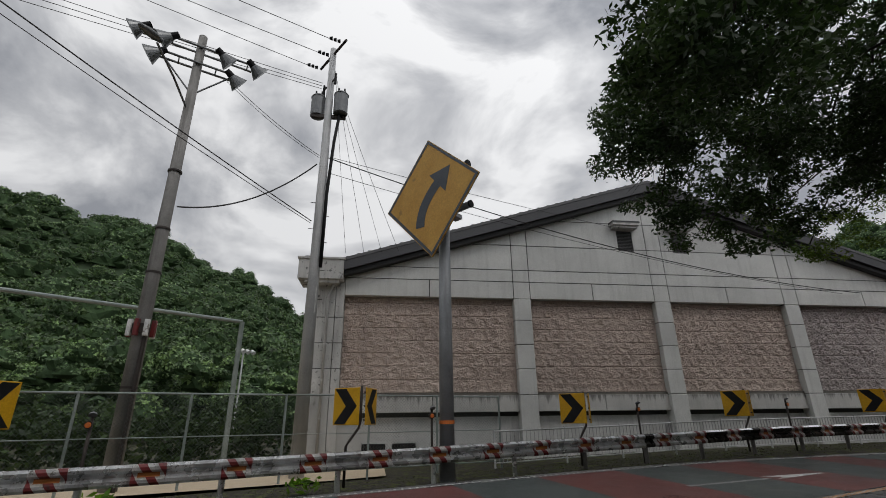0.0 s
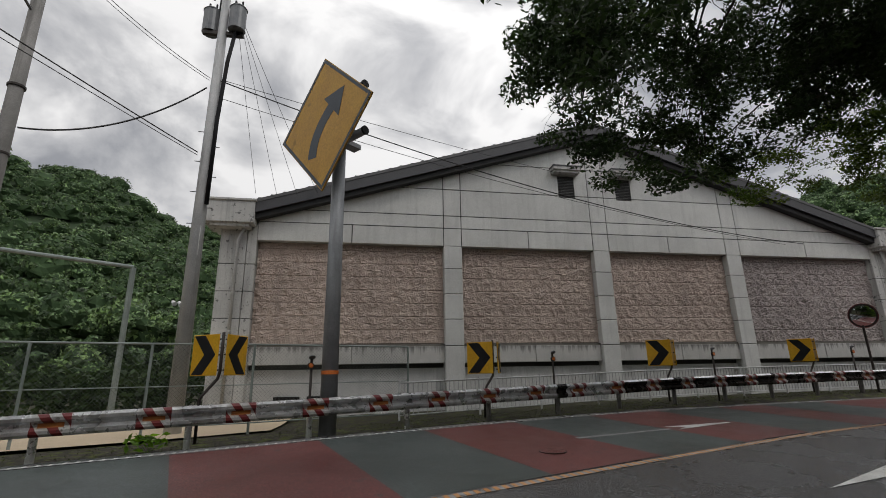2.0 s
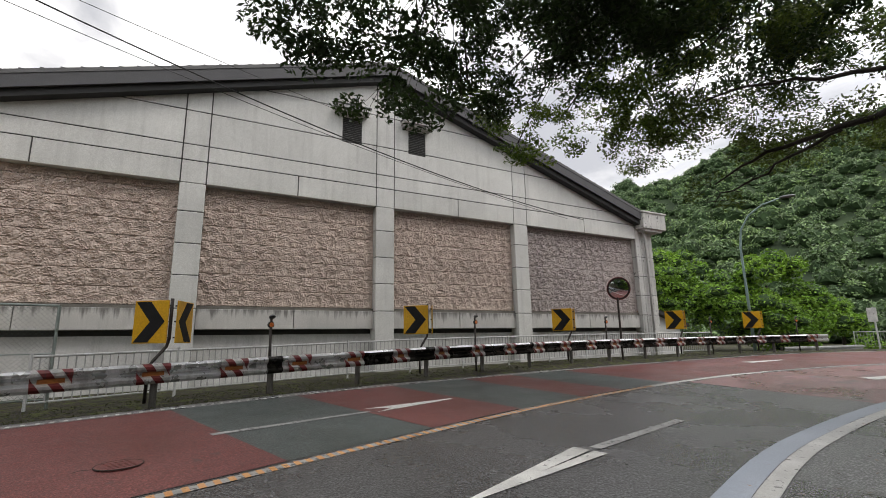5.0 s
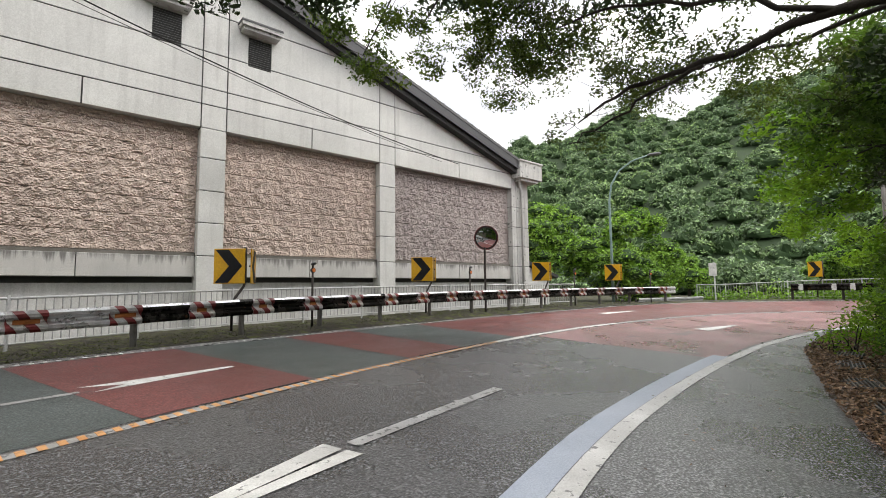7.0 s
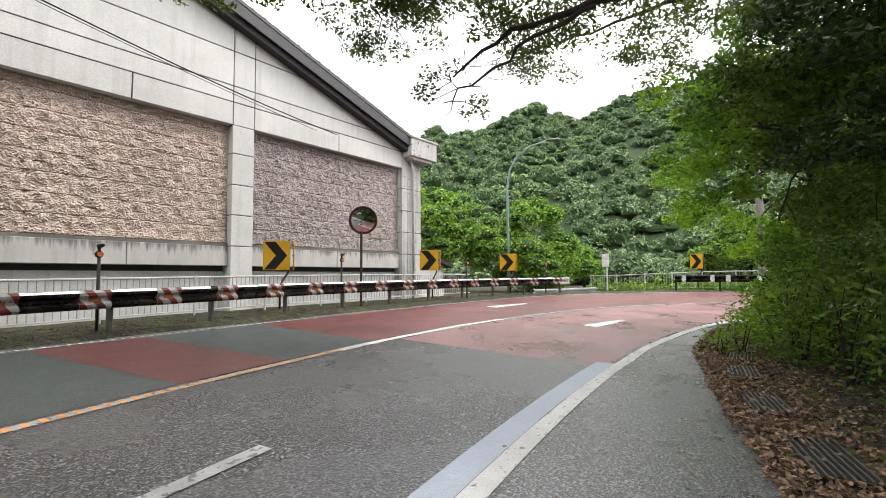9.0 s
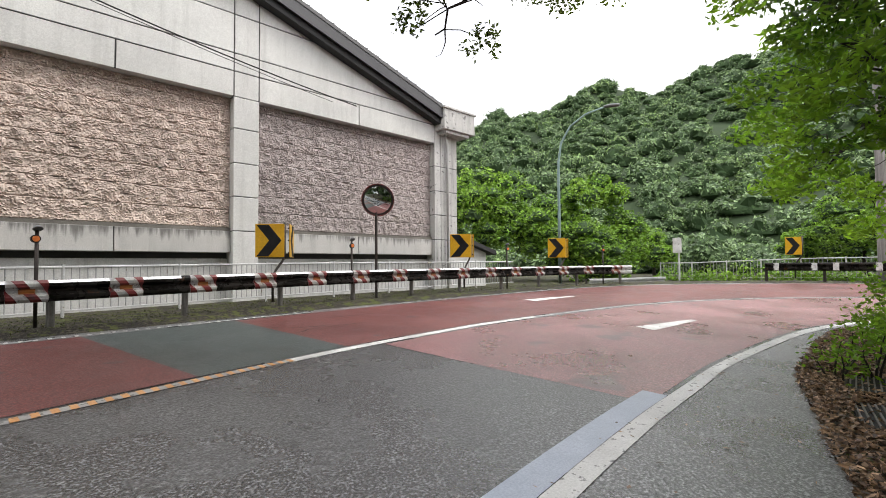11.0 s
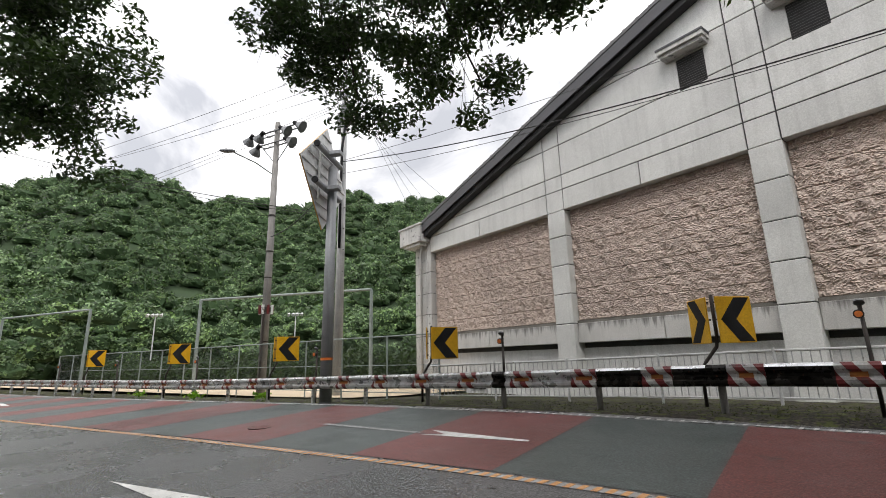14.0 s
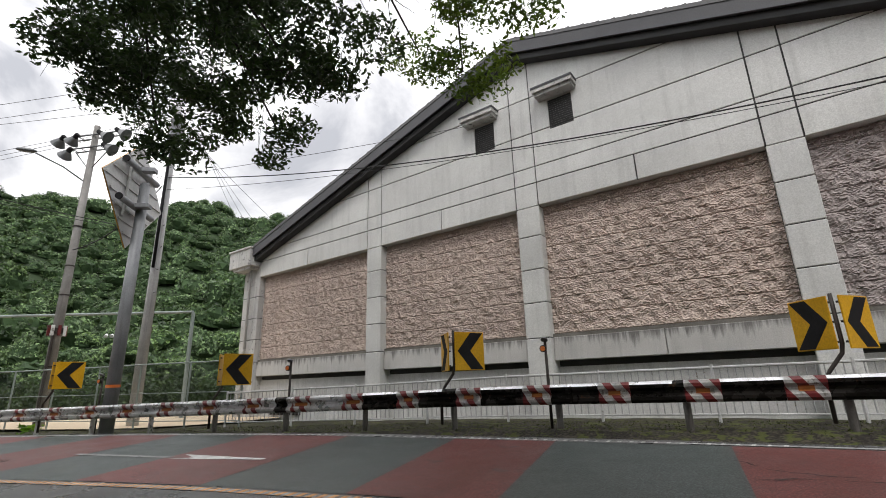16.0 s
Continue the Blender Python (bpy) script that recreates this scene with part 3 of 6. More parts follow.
flat_mark("lane_arrow", [(-13.0, 2.55), (-12.9, 3.0), (-11.0, 3.35), (-11.0, 3.2)], M["white_paint"])
flat_mark("lane_arrow", [(24.35, 12.2), (24.35, 12.6), (26.5, 12.3), (26.5, 12.15)], M["white_paint"])
flat_mark("lane_arrow", [(22.4, 8.0), (22.5, 8.42), (24.5, 8.05), (24.45, 7.9)], M["white_paint"])



def crack(x, y, turn, length, seed):
    """A thin dark jagged crack in the road's coating."""
    rr = np.random.RandomState(seed)
    k = np.linspace(-length / 2, length / 2, 14)
    j = np.cumsum(rr.uniform(-0.03, 0.03, 14))
    w = 0.006 + 0.012 * rr.uniform(0, 1, 14) * np.sin(np.linspace(0.1, 3.0, 14))
    ca, sa = math.cos(radians(turn)), math.sin(radians(turn))
    pts = [(x + a * ca - b * sa, y + a * sa + b * ca) for a, b in zip(k, j + w)] + [(x + a * ca - b * sa, y + a * sa + b * ca) for a, b in zip(k[::-1], (j - w)[::-1])]
    n = len(pts) // 2
    vs = [(px, py, height(px, py) + 0.008) for px, py in pts]
    raw("crack", vs, [(i, i + 1, 2 * n - 2 - i, 2 * n - 1 - i) for i in range(n - 1)], M["groove"], road)


for k, (x, y, turn, length) in enumerate(((17.2, 12.2, -8, 0.8), (17.0, 11.8, 12, 0.5), (16.6, 12.5, -30, 0.4), (17.9, 12.0, 4, 0.9), (5.1, 8.15, 10, 0.35), (18.6, 12.9, -5, 1.1))):
    crack(x, y, turn, length, 300 + k)

# ---- gymnasium ----
YF = 17.44                     # front face of pillars and upper panels
RIDGE_X, RIDGE_Z, PITCH = 11.84, 11.85, 0.313
BACK = 45.0
hall = thing("gymnasium", (0, 0, 0), 0, "large grey concrete school gymnasium with pink rock-faced wall bays", "building")


def eave(x, drop=0.0):
    return RIDGE_Z - drop - PITCH * abs(x - RIDGE_X)


# wall core behind all facing
core = slab([(-2.7, -0.3), (26.4, -0.3), (26.4, 7.2), (RIDGE_X, 11.1), (-2.7, 7.2)], 17.95, BACK)
part("wall", core, M["concrete"], hall)
band = slab([(-1.5, 6.29), (25.2, 6.29), (25.2, 7.25), (RIDGE_X, 11.25), (-1.5, 7.25)], YF + 0.035, 17.95)
part("joint_backing", band, M["groove"], hall)
G = 0.019                      # half a joint
rows = [6.27, 6.97, 7.48, 8.58, 9.80, 11.03, 12.0]
colsx = [-1.5, 5.3, 6.0, 11.49, 12.19, 17.66, 18.36, 25.2]
splits = {0: 1.83, 2: 8.73, 4: 14.93, 6: 21.75}
vents = ((10.18, 10.91), (12.77, 13.50))
for ci, (xa, xb) in enumerate(zip(colsx, colsx[1:])):
    for ri, (za, zb) in enumerate(zip(rows, rows[1:])):
        spans = [(xa, xb)]
        if ri == 0 and ci in splits:
            spans = [(xa, splits[ci]), (splits[ci], xb)]
        for sa, sb in spans:
            a, b, lo, hi = sa + G, sb - G, za + (G if ri else 0), zb - G
            poly = [(a, lo), (b, lo), (b, hi), (a, hi)]
            for va, vb in vents:
                if a < va < vb < b and ri == 3:
                    poly = [(a, lo), (va, lo), (va, 9.46), (vb, 9.46), (vb, lo), (b, lo), (b, hi), (a, hi)]
                if a < va < vb < b and ri == 2:
                    poly = [(a, lo), (b, lo), (b, hi), (vb, hi), (vb, 8.5), (va, 8.5), (va, hi), (a, hi)]
            poly = clip(poly, PITCH, 1, RIDGE_Z - 0.45 + PITCH * RIDGE_X)
            poly = clip(poly, -PITCH, 1, RIDGE_Z - 0.45 - PITCH * RIDGE_X)
            if len(poly) > 2:
                part("panel", slab(poly, YF, YF + 0.12), M["concrete"], hall)
# lintel undersides
for xa, xb in ((-1.5, 5.3), (6.0, 11.49), (12.19, 17.66), (18.36, 25.2)):
    part("lintel", boxm(xa, xb, YF + 0.12, 17.95, 6.27, 6.5), M["concrete"], hall)
# pillars
joints = [-0.2, 2.50, 3.46, 4.40, 5.37, 6.26]


def pillar(xa, xb, worn, top=6.26):
    mt = M["concrete_worn"] if worn else M["concrete"]
    part("pillar_core", boxm(xa + 0.03, xb - 0.03, YF + 0.03, 17.95, -0.2, top), M["groove"], hall)
    zs = joints[:-1] + [top]
    for za, zb in zip(zs, zs[1:]):
        part("pillar_block", boxm(xa, xb, YF, 17.94, za + 0.012, zb - 0.012, bevel=0.012), mt, hall)


for xa in (5.3, 11.49, 17.66):
    pillar(xa, xa + 0.70, False)
pillar(-2.72, -1.84, True, 6.9)
pillar(-1.82, -1.5, True, 6.9)
pillar(25.2, 25.52, True, 6.9)
pillar(25.54, 26.42, True, 6.9)

# rock-faced courses, with relief
COURSE, MOULD = 0.49, 1.0       # height of a course, width of the repeating mould


def rock_course(xa, xb, za, zb, seed, material, k):
    """One course of mould-cast split-face concrete: slanting chipped shelves with undercut lower edges."""
    nxs, nzs = max(2, int((xb - xa) / 0.03)), max(3, int((zb - za) / 0.019))
    vs, fs = [], []
    for j in range(nzs + 1):
        v = j / nzs
        for i in range(nxs + 1):
            x, z = xa + (xb - xa) * i / nxs, za + (zb - za) * v
            edge = min(v, 1 - v) * (zb - za)
            u = ((x - xa) / MOULD + 0.5 * (k % 2)) % 1.0
            w = (k % 2) * COURSE + v * (zb - za)
            # the mould's pattern comes back every metre, a little varied by wear
            q = Vector((math.cos(u * 2 * math.pi) * 0.75, math.sin(u * 2 * math.pi) * 0.75, w * 3.2))
            vary = noise.noise(Vector((x * 0.9, seed, z * 0.9)))
            warp = noise.noise(q * 1.5 + Vector((0, vary * 0.5, 0))) + 0.45 * noise.noise(q * 3.6)
            saw = (w * 8.5 + 2.1 * warp) % 1.0
            saw2 = (w * 17.0 + 2.6 * noise.noise(q * 2.9 + Vector((4, vary, 0)))) % 1.0
            big_chip = noise.noise(q * 1.1 + Vector((7, 0, vary * 0.6)))
            chip = noise.noise(Vector((x * 17, seed, z * 26)))
            amp = 0.55 + 0.9 * max(0.0, noise.noise(q * 1.9 + Vector((0, 9, vary))) + 0.35)
            h = 0.046 * (1 - saw) * amp + 0.012 * (1 - saw2) + 0.045 * big_chip + 0.009 * chip
            notch = 0.06 if (k % 2 and abs(u - 0.5) < 0.1 and 0.44 < v < 0.52) else 0.0
            y = 17.775 - h - 0.036 * min(1.0, edge / 0.02) + notch
            vs.append((x, y, z))
    for j in range(nzs):
        for i in range(nxs):
            n0 = j * (nxs + 1) + i
            fs.append((n0, n0 + 1, n0 + nxs + 2, n0 + nxs + 1))
    return raw("rock_course", vs, fs, material, hall, smooth=False)


bays = ((-1.5, 5.3), (6.0, 11.49), (12.19, 17.66), (18.36, 25.2))
for bi, (xa, xb) in enumerate(bays):
    mt = M["rock_grey"] if bi == 3 else M["rock"]
    part("bay_backing", boxm(xa, xb, 17.83, 17.95, 2.55, 6.27), M["groove"], hall)
    for k in range(8):
        za = 2.60 + COURSE * k
        zb = min(za + COURSE, 6.27)
        rock_course(xa + 0.01, xb - 0.01, za, zb, bi * 11 + k * 1.7, mt, k)
    # ledge below the bay
    mid = (xa + xb) / 2 + 0.05
    for sa, sb in ((xa, mid), (mid, xb)):
        part("ledge_block", boxm(sa + 0.01, sb - 0.01, 17.60, 17.95, 1.90, 2.50, bevel=0.012), M["ledge"], hall)
    part("ledge_cap", slab([(xa, 2.5), (xb, 2.5), (xb, 2.59), (xa, 2.59)], 17.64, 17.95), M["cap"], hall)
    part("plinth", boxm(xa, xb, 17.86, 17.96, -0.3, 1.74), M["plinth"], hall)
    # dark strip stands in for the shade under the ledge
    part("ledge_shade_strip", boxm(xa, xb, 17.93, 17.965, 1.74, 1.91), M["groove"], hall)

# gable roof
for side in (-1, 1):
    xe = RIDGE_X + side * 13.55
    ze = eave(xe)
    poly = [(RIDGE_X, RIDGE_Z), (xe, ze), (xe, ze - 0.12), (RIDGE_X, RIDGE_Z - 0.12)]
    part("roof_slope", slab(poly, 16.98, BACK + 0.4), M["roof"], hall)
    fpoly = [(RIDGE_X, RIDGE_Z - 0.12), (xe, ze - 0.12), (xe + side * 0.0, ze - 0.50), (RIDGE_X, RIDGE_Z - 0.52)]
    part("fascia_board", slab(fpoly, 17.0, 17.07), M["fascia"], hall)
    # soffit coloured black to carry the shade below the fascia
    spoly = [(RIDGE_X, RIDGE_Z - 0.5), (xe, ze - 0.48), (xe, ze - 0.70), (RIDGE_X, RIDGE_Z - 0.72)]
    part("soffit_shade_board", slab(spoly, 17.12, YF + 0.06), M["soffit"], hall)
    rib = None
    for k in range(32):
        x = RIDGE_X + side * (0.25 + k * 0.42)
        m = Matrix.Translation((x, 17.03, eave(x)))
        if rib is None:
            rib = part("roof_rib", boxm(-0.06, 0.06, -0.05, 0.07, -0.03, 0.018), M["roof"], hall)
            rib.matrix_basis = m
        else:
            again(rib, hall, m)

# hopper boxes at the eaves, with drainpipes
for side in (-1, 1):
    f = lambda x: RIDGE_X + side * x
    xs = sorted((f(13.40), f(15.10)))
    part("gutter_box", boxm(xs[0], xs[1], 16.9, 18.3, 6.74, 7.55, bevel=0.02), M["concrete_worn"], hall, "stained concrete gutter box")
    part("gutter_cap", boxm(xs[0] - 0.05, xs[1] + 0.05, 16.85, 18.35, 7.53, 7.62, bevel=0.015), M["concrete_worn"], hall)
    bm = bmesh.new()
    xs2 = sorted((f(13.55), f(14.85)))
    box(bm, xs2[0], xs2[1], 17.0, 18.2, 6.62, 6.76)
    part("gutter_base", bm, M["concrete_worn"], hall)
    px = f(13.95)
    bm = pipe(bmesh.new(), [(f(13.75), 17.25, 6.65), (px, 17.33, 6.2), (px, 17.33, 0.3)], 0.055, 10)
    pp = part("drainpipe", bm, M["pvc"], hall, "pale plastic drainpipe", smooth=True)
    for z in (5.6, 4.3, 3.0, 1.7):
        part("pipe_clamp", tubem((px, 17.33, z), (px, 17.33, z + 0.06), 0.068), M["pvc"], pp)

# louvred vents under hoods
for va, vb in vents:
    v = part("vent", boxm(va, vb, YF + 0.10, YF + 0.14, 8.5, 9.46), M["dark"], hall, "louvred vent under a concrete hood")
    for k in range(13):
        z = 8.54 + k * 0.07
        bm = bmesh.new()
        vs = [bm.verts.new(p) for p in ((va, YF + 0.01, z), (vb, YF + 0.01, z), (vb, YF + 0.075, z + 0.055), (va, YF + 0.075, z + 0.055))]
        fc = bm.faces.new(vs)
        bmesh.ops.solidify(bm, geom=[fc], thickness=0.008)
        part("slat", bm, M["louver"], v)
    bm = bmesh.new()
    box(bm, va - 0.31, vb + 0.19, YF - 0.42, YF, 9.60, 9.72)
    box(bm, va - 0.26, vb + 0.14, YF - 0.34, YF, 9.50, 9.60)
    part("hood", bm, M["concrete_worn"], v)
    part("hood_cover", boxm(va - 0.33, vb + 0.21, YF - 0.44, YF, 9.72, 9.78), M["fascia"], v)

# ---- guard rail ----
I0, I1 = index_x(-46), index_x(30.0)
RAILP = np.array([[*at_offset(i, LINE[i, 6]), LINE[i, 7] + 0.78] for i in range(I0, I1 + 1)])
RS = np.concatenate([[0], np.cumsum(np.linalg.norm(np.diff(RAILP[:, :2], axis=0), axis=1))])


def rail_at(s):
    x, y, z = (np.interp(s, RS, RAILP[:, k]) for k in range(3))
    x2, y2 = (np.interp(s + 0.1, RS, RAILP[:, k]) for k in range(2))
    x1, y1 = (np.interp(s - 0.1, RS, RAILP[:, k]) for k in range(2))
    t = Vector((x2 - x1, y2 - y1, 0)).normalized()
    return Vector((x, y, z)), t, Vector((-t.y, t.x, 0))


def rail_s(x):
    return float(np.interp(x, RAILP[:, 0], RS))


WPROF = [(0.0, 0.0), (0.035, -0.006), (0.075, -0.05), (0.075, -0.10), (0.01, -0.155), (0.01, -0.195), (0.075, -0.25), (0.075, -0.30), (0.035, -0.344), (0.0, -0.35)]


def wave_sheet(s0, s1, lift=0.0, skew=0.0, v0=0, v1=9, n=2, thick=True):
    """A ribbon with the rail's wave profile from s0 to s1; skew slants its ends."""
    bm = bmesh.new()
    prof = WPROF[v0:v1 + 1]
    rows = []
    for k in range(n + 1):
        row = []
        for u, v in prof:
            s = s0 + (s1 - s0) * k / n + skew * (v + 0.175) / 0.35
            p, t, nn = rail_at(s)
            row.append(bm.verts.new(p - nn * (u + 0.07 + lift) + Vector((0, 0, v))))
        rows.append(row)
    for a, b in zip(rows, rows[1:]):
        for k in range(len(prof) - 1):
            bm.faces.new((a[k], b[k], b[k + 1], a[k + 1]))
    if thick:
        bmesh.ops.solidify(bm, geom=bm.faces[:], thickness=0.006)
    return bm


def stripe(s, off, half, limit, slant=0.24):
    """A slanting stripe over the wave profile, cut off at the ends of its band."""
    bm = bmesh.new()
    rows = []
    for u, v in WPROF:
        c = off - slant * (v + 0.175) / 0.35
        row = []
        for e in (c - half, c + half):
            p, t, nn = rail_at(s + max(-limit, min(limit, e)))
            row.append(bm.verts.new(p - nn * (u + 0.0855) + Vector((0, 0, v))))
        rows.append((row, max(-limit, c - half) < min(limit, c + half)))
    for (a, ok), (b, ok2) in zip(rows, rows[1:]):
        if ok or ok2:
            bm.faces.new((a[0], a[1], b[1], b[0]))
    return bm


def valley_bar(s, half):
    """A short bar lying in the rail's middle valley."""
    bm = bmesh.new()
    rows = []
    for u, v in ((0.03, -0.138), (0.012, -0.152), (0.012, -0.198), (0.03, -0.212)):
        row = []
        for e in (-half, half):
            p, t, nn = rail_at(s + e)
            row.append(bm.verts.new(p - nn * (u + 0.089) + Vector((0, 0, v))))
        rows.append(row)
    for a, b in zip(rows, rows[1:]):
        bm.faces.new((a[0], a[1], b[1], b[0]))
    return bm


guard = thing("guard_rail", (0, 0, 0), 0, "steel road guard rail with red and white reflective bands", "guard rail")
posts_x = [1.25 + 2.07 * k for k in range(-21, 16)]
for xa, xb in zip(posts_x[::2], posts_x[2::2]):
    mt = M["galv"] if xb < 9.9 else M["dark_rail"]
    if xa < 9.3 < xb:
        part("beam", wave_sheet(rail_s(xa), rail_s(9.35), n=6), M["galv"], guard)
        part("beam", wave_sheet(rail_s(9.35), rail_s(xb), n=6), M["dark_rail"], guard, "grimy blackened steel beam")
    else:
        part("beam", wave_sheet(rail_s(xa), rail_s(xb), n=10), mt, guard)
    if xb > 9.35:
        part("beam_lip", wave_sheet(rail_s(max(xa, 9.35)), rail_s(xb), lift=0.003, v0=0, v1=2, n=8, thick=False), M["galv"], guard, "pale steel strip along the upper lip")
    sj = rail_s(xa)
    part("beam_joint", wave_sheet(sj - 0.16, sj + 0.16, lift=0.005), mt, guard)
tail_s = rail_s(posts_x[-1])
part("end_plate", wave_sheet(tail_s - 0.05, tail_s + 0.45, lift=0.006), M["white_tape"], guard, "pale end plate")
for x in posts_x:
    p, t, nn = rail_at(rail_s(x))
    base = height(p.x + nn.x * 0.08, p.y + nn.y * 0.08)
    mt = M["galv"] if x < 4 else M["rail_post"]
    q = p + nn * 0.08
    po = part("post", tubem((q.x, q.y, base - 0.1), (q.x, q.y, p.z - 0.02), 0.06, 0.06, 12), mt, guard, smooth=False)
    bm = bmesh.new()
    tube(bm, (p + nn * 0.03) + Vector((0, 0, -0.175)), (p - nn * 0.07) + Vector((0, 0, -0.175)), 0.035, 0.035, 8)
    part("bracket", bm, mt, po)
for k in range(-33, 24):
    x = 1.32 + 1.335 * k
    s = rail_s(x)
    if s > tail_s - 0.3 or s < 0.5:
        continue
    b = part("reflective_band", wave_sheet(s - 0.26, s + 0.26, lift=0.008, n=3), M["white_tape"], guard, "white band with slanting red stripes and an orange bar")
    for off in (-0.3, 0.0, 0.3):
        part("red_stripe", stripe(s, off, 0.07, 0.26), M["red_tape"], b)
    part("orange_bar", valley_bar(s, 0.17 if x < 9.35 else 0.1), M["orange_tape"], b)


# ---- chevron signs ----
def chevron_sign(at, turn, pair=True, label="", up=1.13):
    e = thing("chevron_sign", at, turn, label, "road sign", "chevron signs along the bend")
    part("post", pipe(bmesh.new(), [(-0.3, 0.03, 0.1), (-0.3, 0.03, up - 0.42), (-0.22, 0.04, up - 0.3), (-0.03, 0.05, up - 0.06), (0, 0.05, up + 0.08), (0, 0.05, up + 0.82)], 0.03, 8), M["dark_post"], e, smooth=True)
    W, H = 0.70, 0.78
    for side in (-1, 1) if pair else (-1,):
        rot = Matrix.Translation((side * 0.07, -0.06, up)) @ Matrix.Rotation(side * radians(53), 4, "Z")
        x0, x1 = (-W, 0) if side < 0 else (0, W)
        bm = boxm(x0, x1, -0.012, 0.012, 0, H, bevel=0.006)
        bm.transform(rot)
        bd = part("board", bm, M["yellow"], e, "yellow reflective board")
        d = -side                      # which way the arrow points
        tipx, tail = (x1 - 0.06, x0 + 0.03) if d > 0 else (x0 + 0.06, x1 - 0.03)
        w = 0.3 * d
        mid = H / 2
        poly = [(tail, H - 0.02), (tail + w, H - 0.02), (tipx, mid), (tail + w, 0.02), (tail, 0.02), (tipx - w, mid)]
        bm = slab(poly, -0.0165, -0.0125)
        bm.transform(rot)
        part("chevron", bm, M["black"], bd, "black chevron")
        for z in (0.1, 0.39, 0.68):
            bm = boxm(min(0, side * 0.12), max(0, side * 0.12), 0.013, 0.045, z - 0.015, z + 0.015)
            bm.transform(rot)
            part("clamp", bm, M["dark_post"], bd)
    return e


def beside_rail(x, off):
    p, t, nn = rail_at(rail_s(x))
    q = p + nn * off
    return (q.x, q.y, height(q.x, q.y)), math.degrees(math.atan2(t.y, t.x))


for x in (-13.9, -6.6, -0.42, 5.55, 11.65, 17.9, 24.5, 29.6):
    a, turn = beside_rail(x, 0.0)
    chevron_sign(a, turn, True, up=1.13 + (0.17 if x < 0 else 0) + (0.1 if x < -3 else 0), label="pair of yellow and black chevron boards on a bent post")
chevron_sign((38.3, 8.1, 0.72), -62, False, "yellow and black chevron board beyond the bend")

# ---- delineators ----
for x in (-17.5, -11.3, -5.0, 1.25, 7.45, 13.5, 19.9, 26.5, 31.6):
    a, turn = beside_rail(x, 0.16)
    e = thing("delineator", a, turn, "thin dark delineator post with a round orange reflector", "delineator", "delineators along the guard rail")
    part("post", tubem((0, 0, -0.05), (0, 0, 1.58), 0.028), M["dark_post"], e, smooth=True)
    part("reflector_disc", tubem((-0.03, -0.06, 1.44), (-0.03, -0.10, 1.44), 0.047, 0.047, 16), M["orange_ref"], e, "orange round reflector")
    part("reflector_rim", tubem((-0.03, -0.03, 1.44), (-0.03, -0.085, 1.44), 0.066, 0.066, 16), M["dark_post"], e)
    part("cap", tubem((0.0, -0.05, 1.6), (0.0, -0.03, 1.63), 0.07, 0.06, 12), M["lamp_grey"], e)
    part("arm", tubem((0, 0, 1.45), (-0.03, -0.06, 1.45), 0.014), M["dark_post"], e)


# ---- large curve warning sign ----
sign = thing("curve_warning_sign", (1.58, 11.2, height(1.58, 11.2)), 0, "large faded yellow diamond curve sign on a grey steel pole", "road sign")
SB = sign.location.z
part("pole", tubem((0, 0, -0.1), (0, 0, 7.75 - SB), 0.185, 0.145, 20), M["grey_post"], sign, smooth=True)
part("pole_cap", tubem((0, 0, 7.75 - SB), (0, 0, 7.82 - SB), 0.15, 0.10, 20), M["grey_post"], sign)
part("orange_band", tubem((0, 0, 1.55 - SB), (0, 0, 1.63 - SB), 0.186, 0.186, 20), M["orange_ref"], sign, "orange reflective band")
# plate frame: x to the sign's right, z up, facing -y
PLATE = Matrix.Translation((-0.4, -0.13, 7.56 - SB)) @ Matrix.Rotation(radians(-48.6), 4, "Z") @ Matrix.Rotation(radians(-2.2), 4, "Y")
HD = 1.80


def on_plate(bm):
    bm.transform(PLATE)
    return bm


diamond = lambda h: [(0, h), (-h * 0.96, 0), (0, -h * 1.04), (h * 0.96, 0)]
plate = part("plate", on_plate(slab(diamond(HD), -0.02, 0.02)), M["yellow_old"], sign, "faded yellow plate")
part("plate_back", on_plate(slab(diamond(HD - 0.005), 0.021, 0.026)), M["sheet_back"], plate, "bare metal back")
bm = bmesh.new()
o, i2 = diamond(HD - 0.03), diamond(HD - 0.14)
for k in range(4):
    a, b, c, d2 = o[k], o[(k + 1) % 4], i2[(k + 1) % 4], i2[k]
    slab([a, b, c, d2], -0.027, -0.021, bm)
part("border", on_plate(bm), M["slate"], plate, "dark border line")
cl = [(-0.4 + 0.05 * t + 0.64 * t * t, -0.9 + 1.3 * t - 0.16 * t * t) for t in (k / 9 for k in range(10))]
left, right = [], []
for k, (x, z) in enumerate(cl):
    x2, z2 = cl[min(k + 1, 9)]
    x1, z1 = cl[max(k - 1, 0)]
    L = math.hypot(x2 - x1, z2 - z1)
    dx2, dz2 = (x2 - x1) / L, (z2 - z1) / L
    left.append((x - dz2 * 0.16, z + dx2 * 0.16))
    right.append((x + dz2 * 0.16, z - dx2 * 0.16))
ex, ez = cl[-1]
head = [(ex - dz2 * 0.45, ez + dx2 * 0.45), (ex + dx2 * 0.62, ez + dz2 * 0.62), (ex + dz2 * 0.45, ez - dx2 * 0.45)]
part("arrow", on_plate(slab(left + head + right[::-1], -0.027, -0.021)), M["slate"], plate, "dark curving arrow")
for k in range(9):
    z = -1.45 + k * 0.36
    half = (HD - abs(z)) * 0.9
    if half > 0.1:
        part("stiffener", on_plate(boxm(-half, half, 0.026, 0.07, z - 0.03, z + 0.03)), M["sheet_back"], plate)
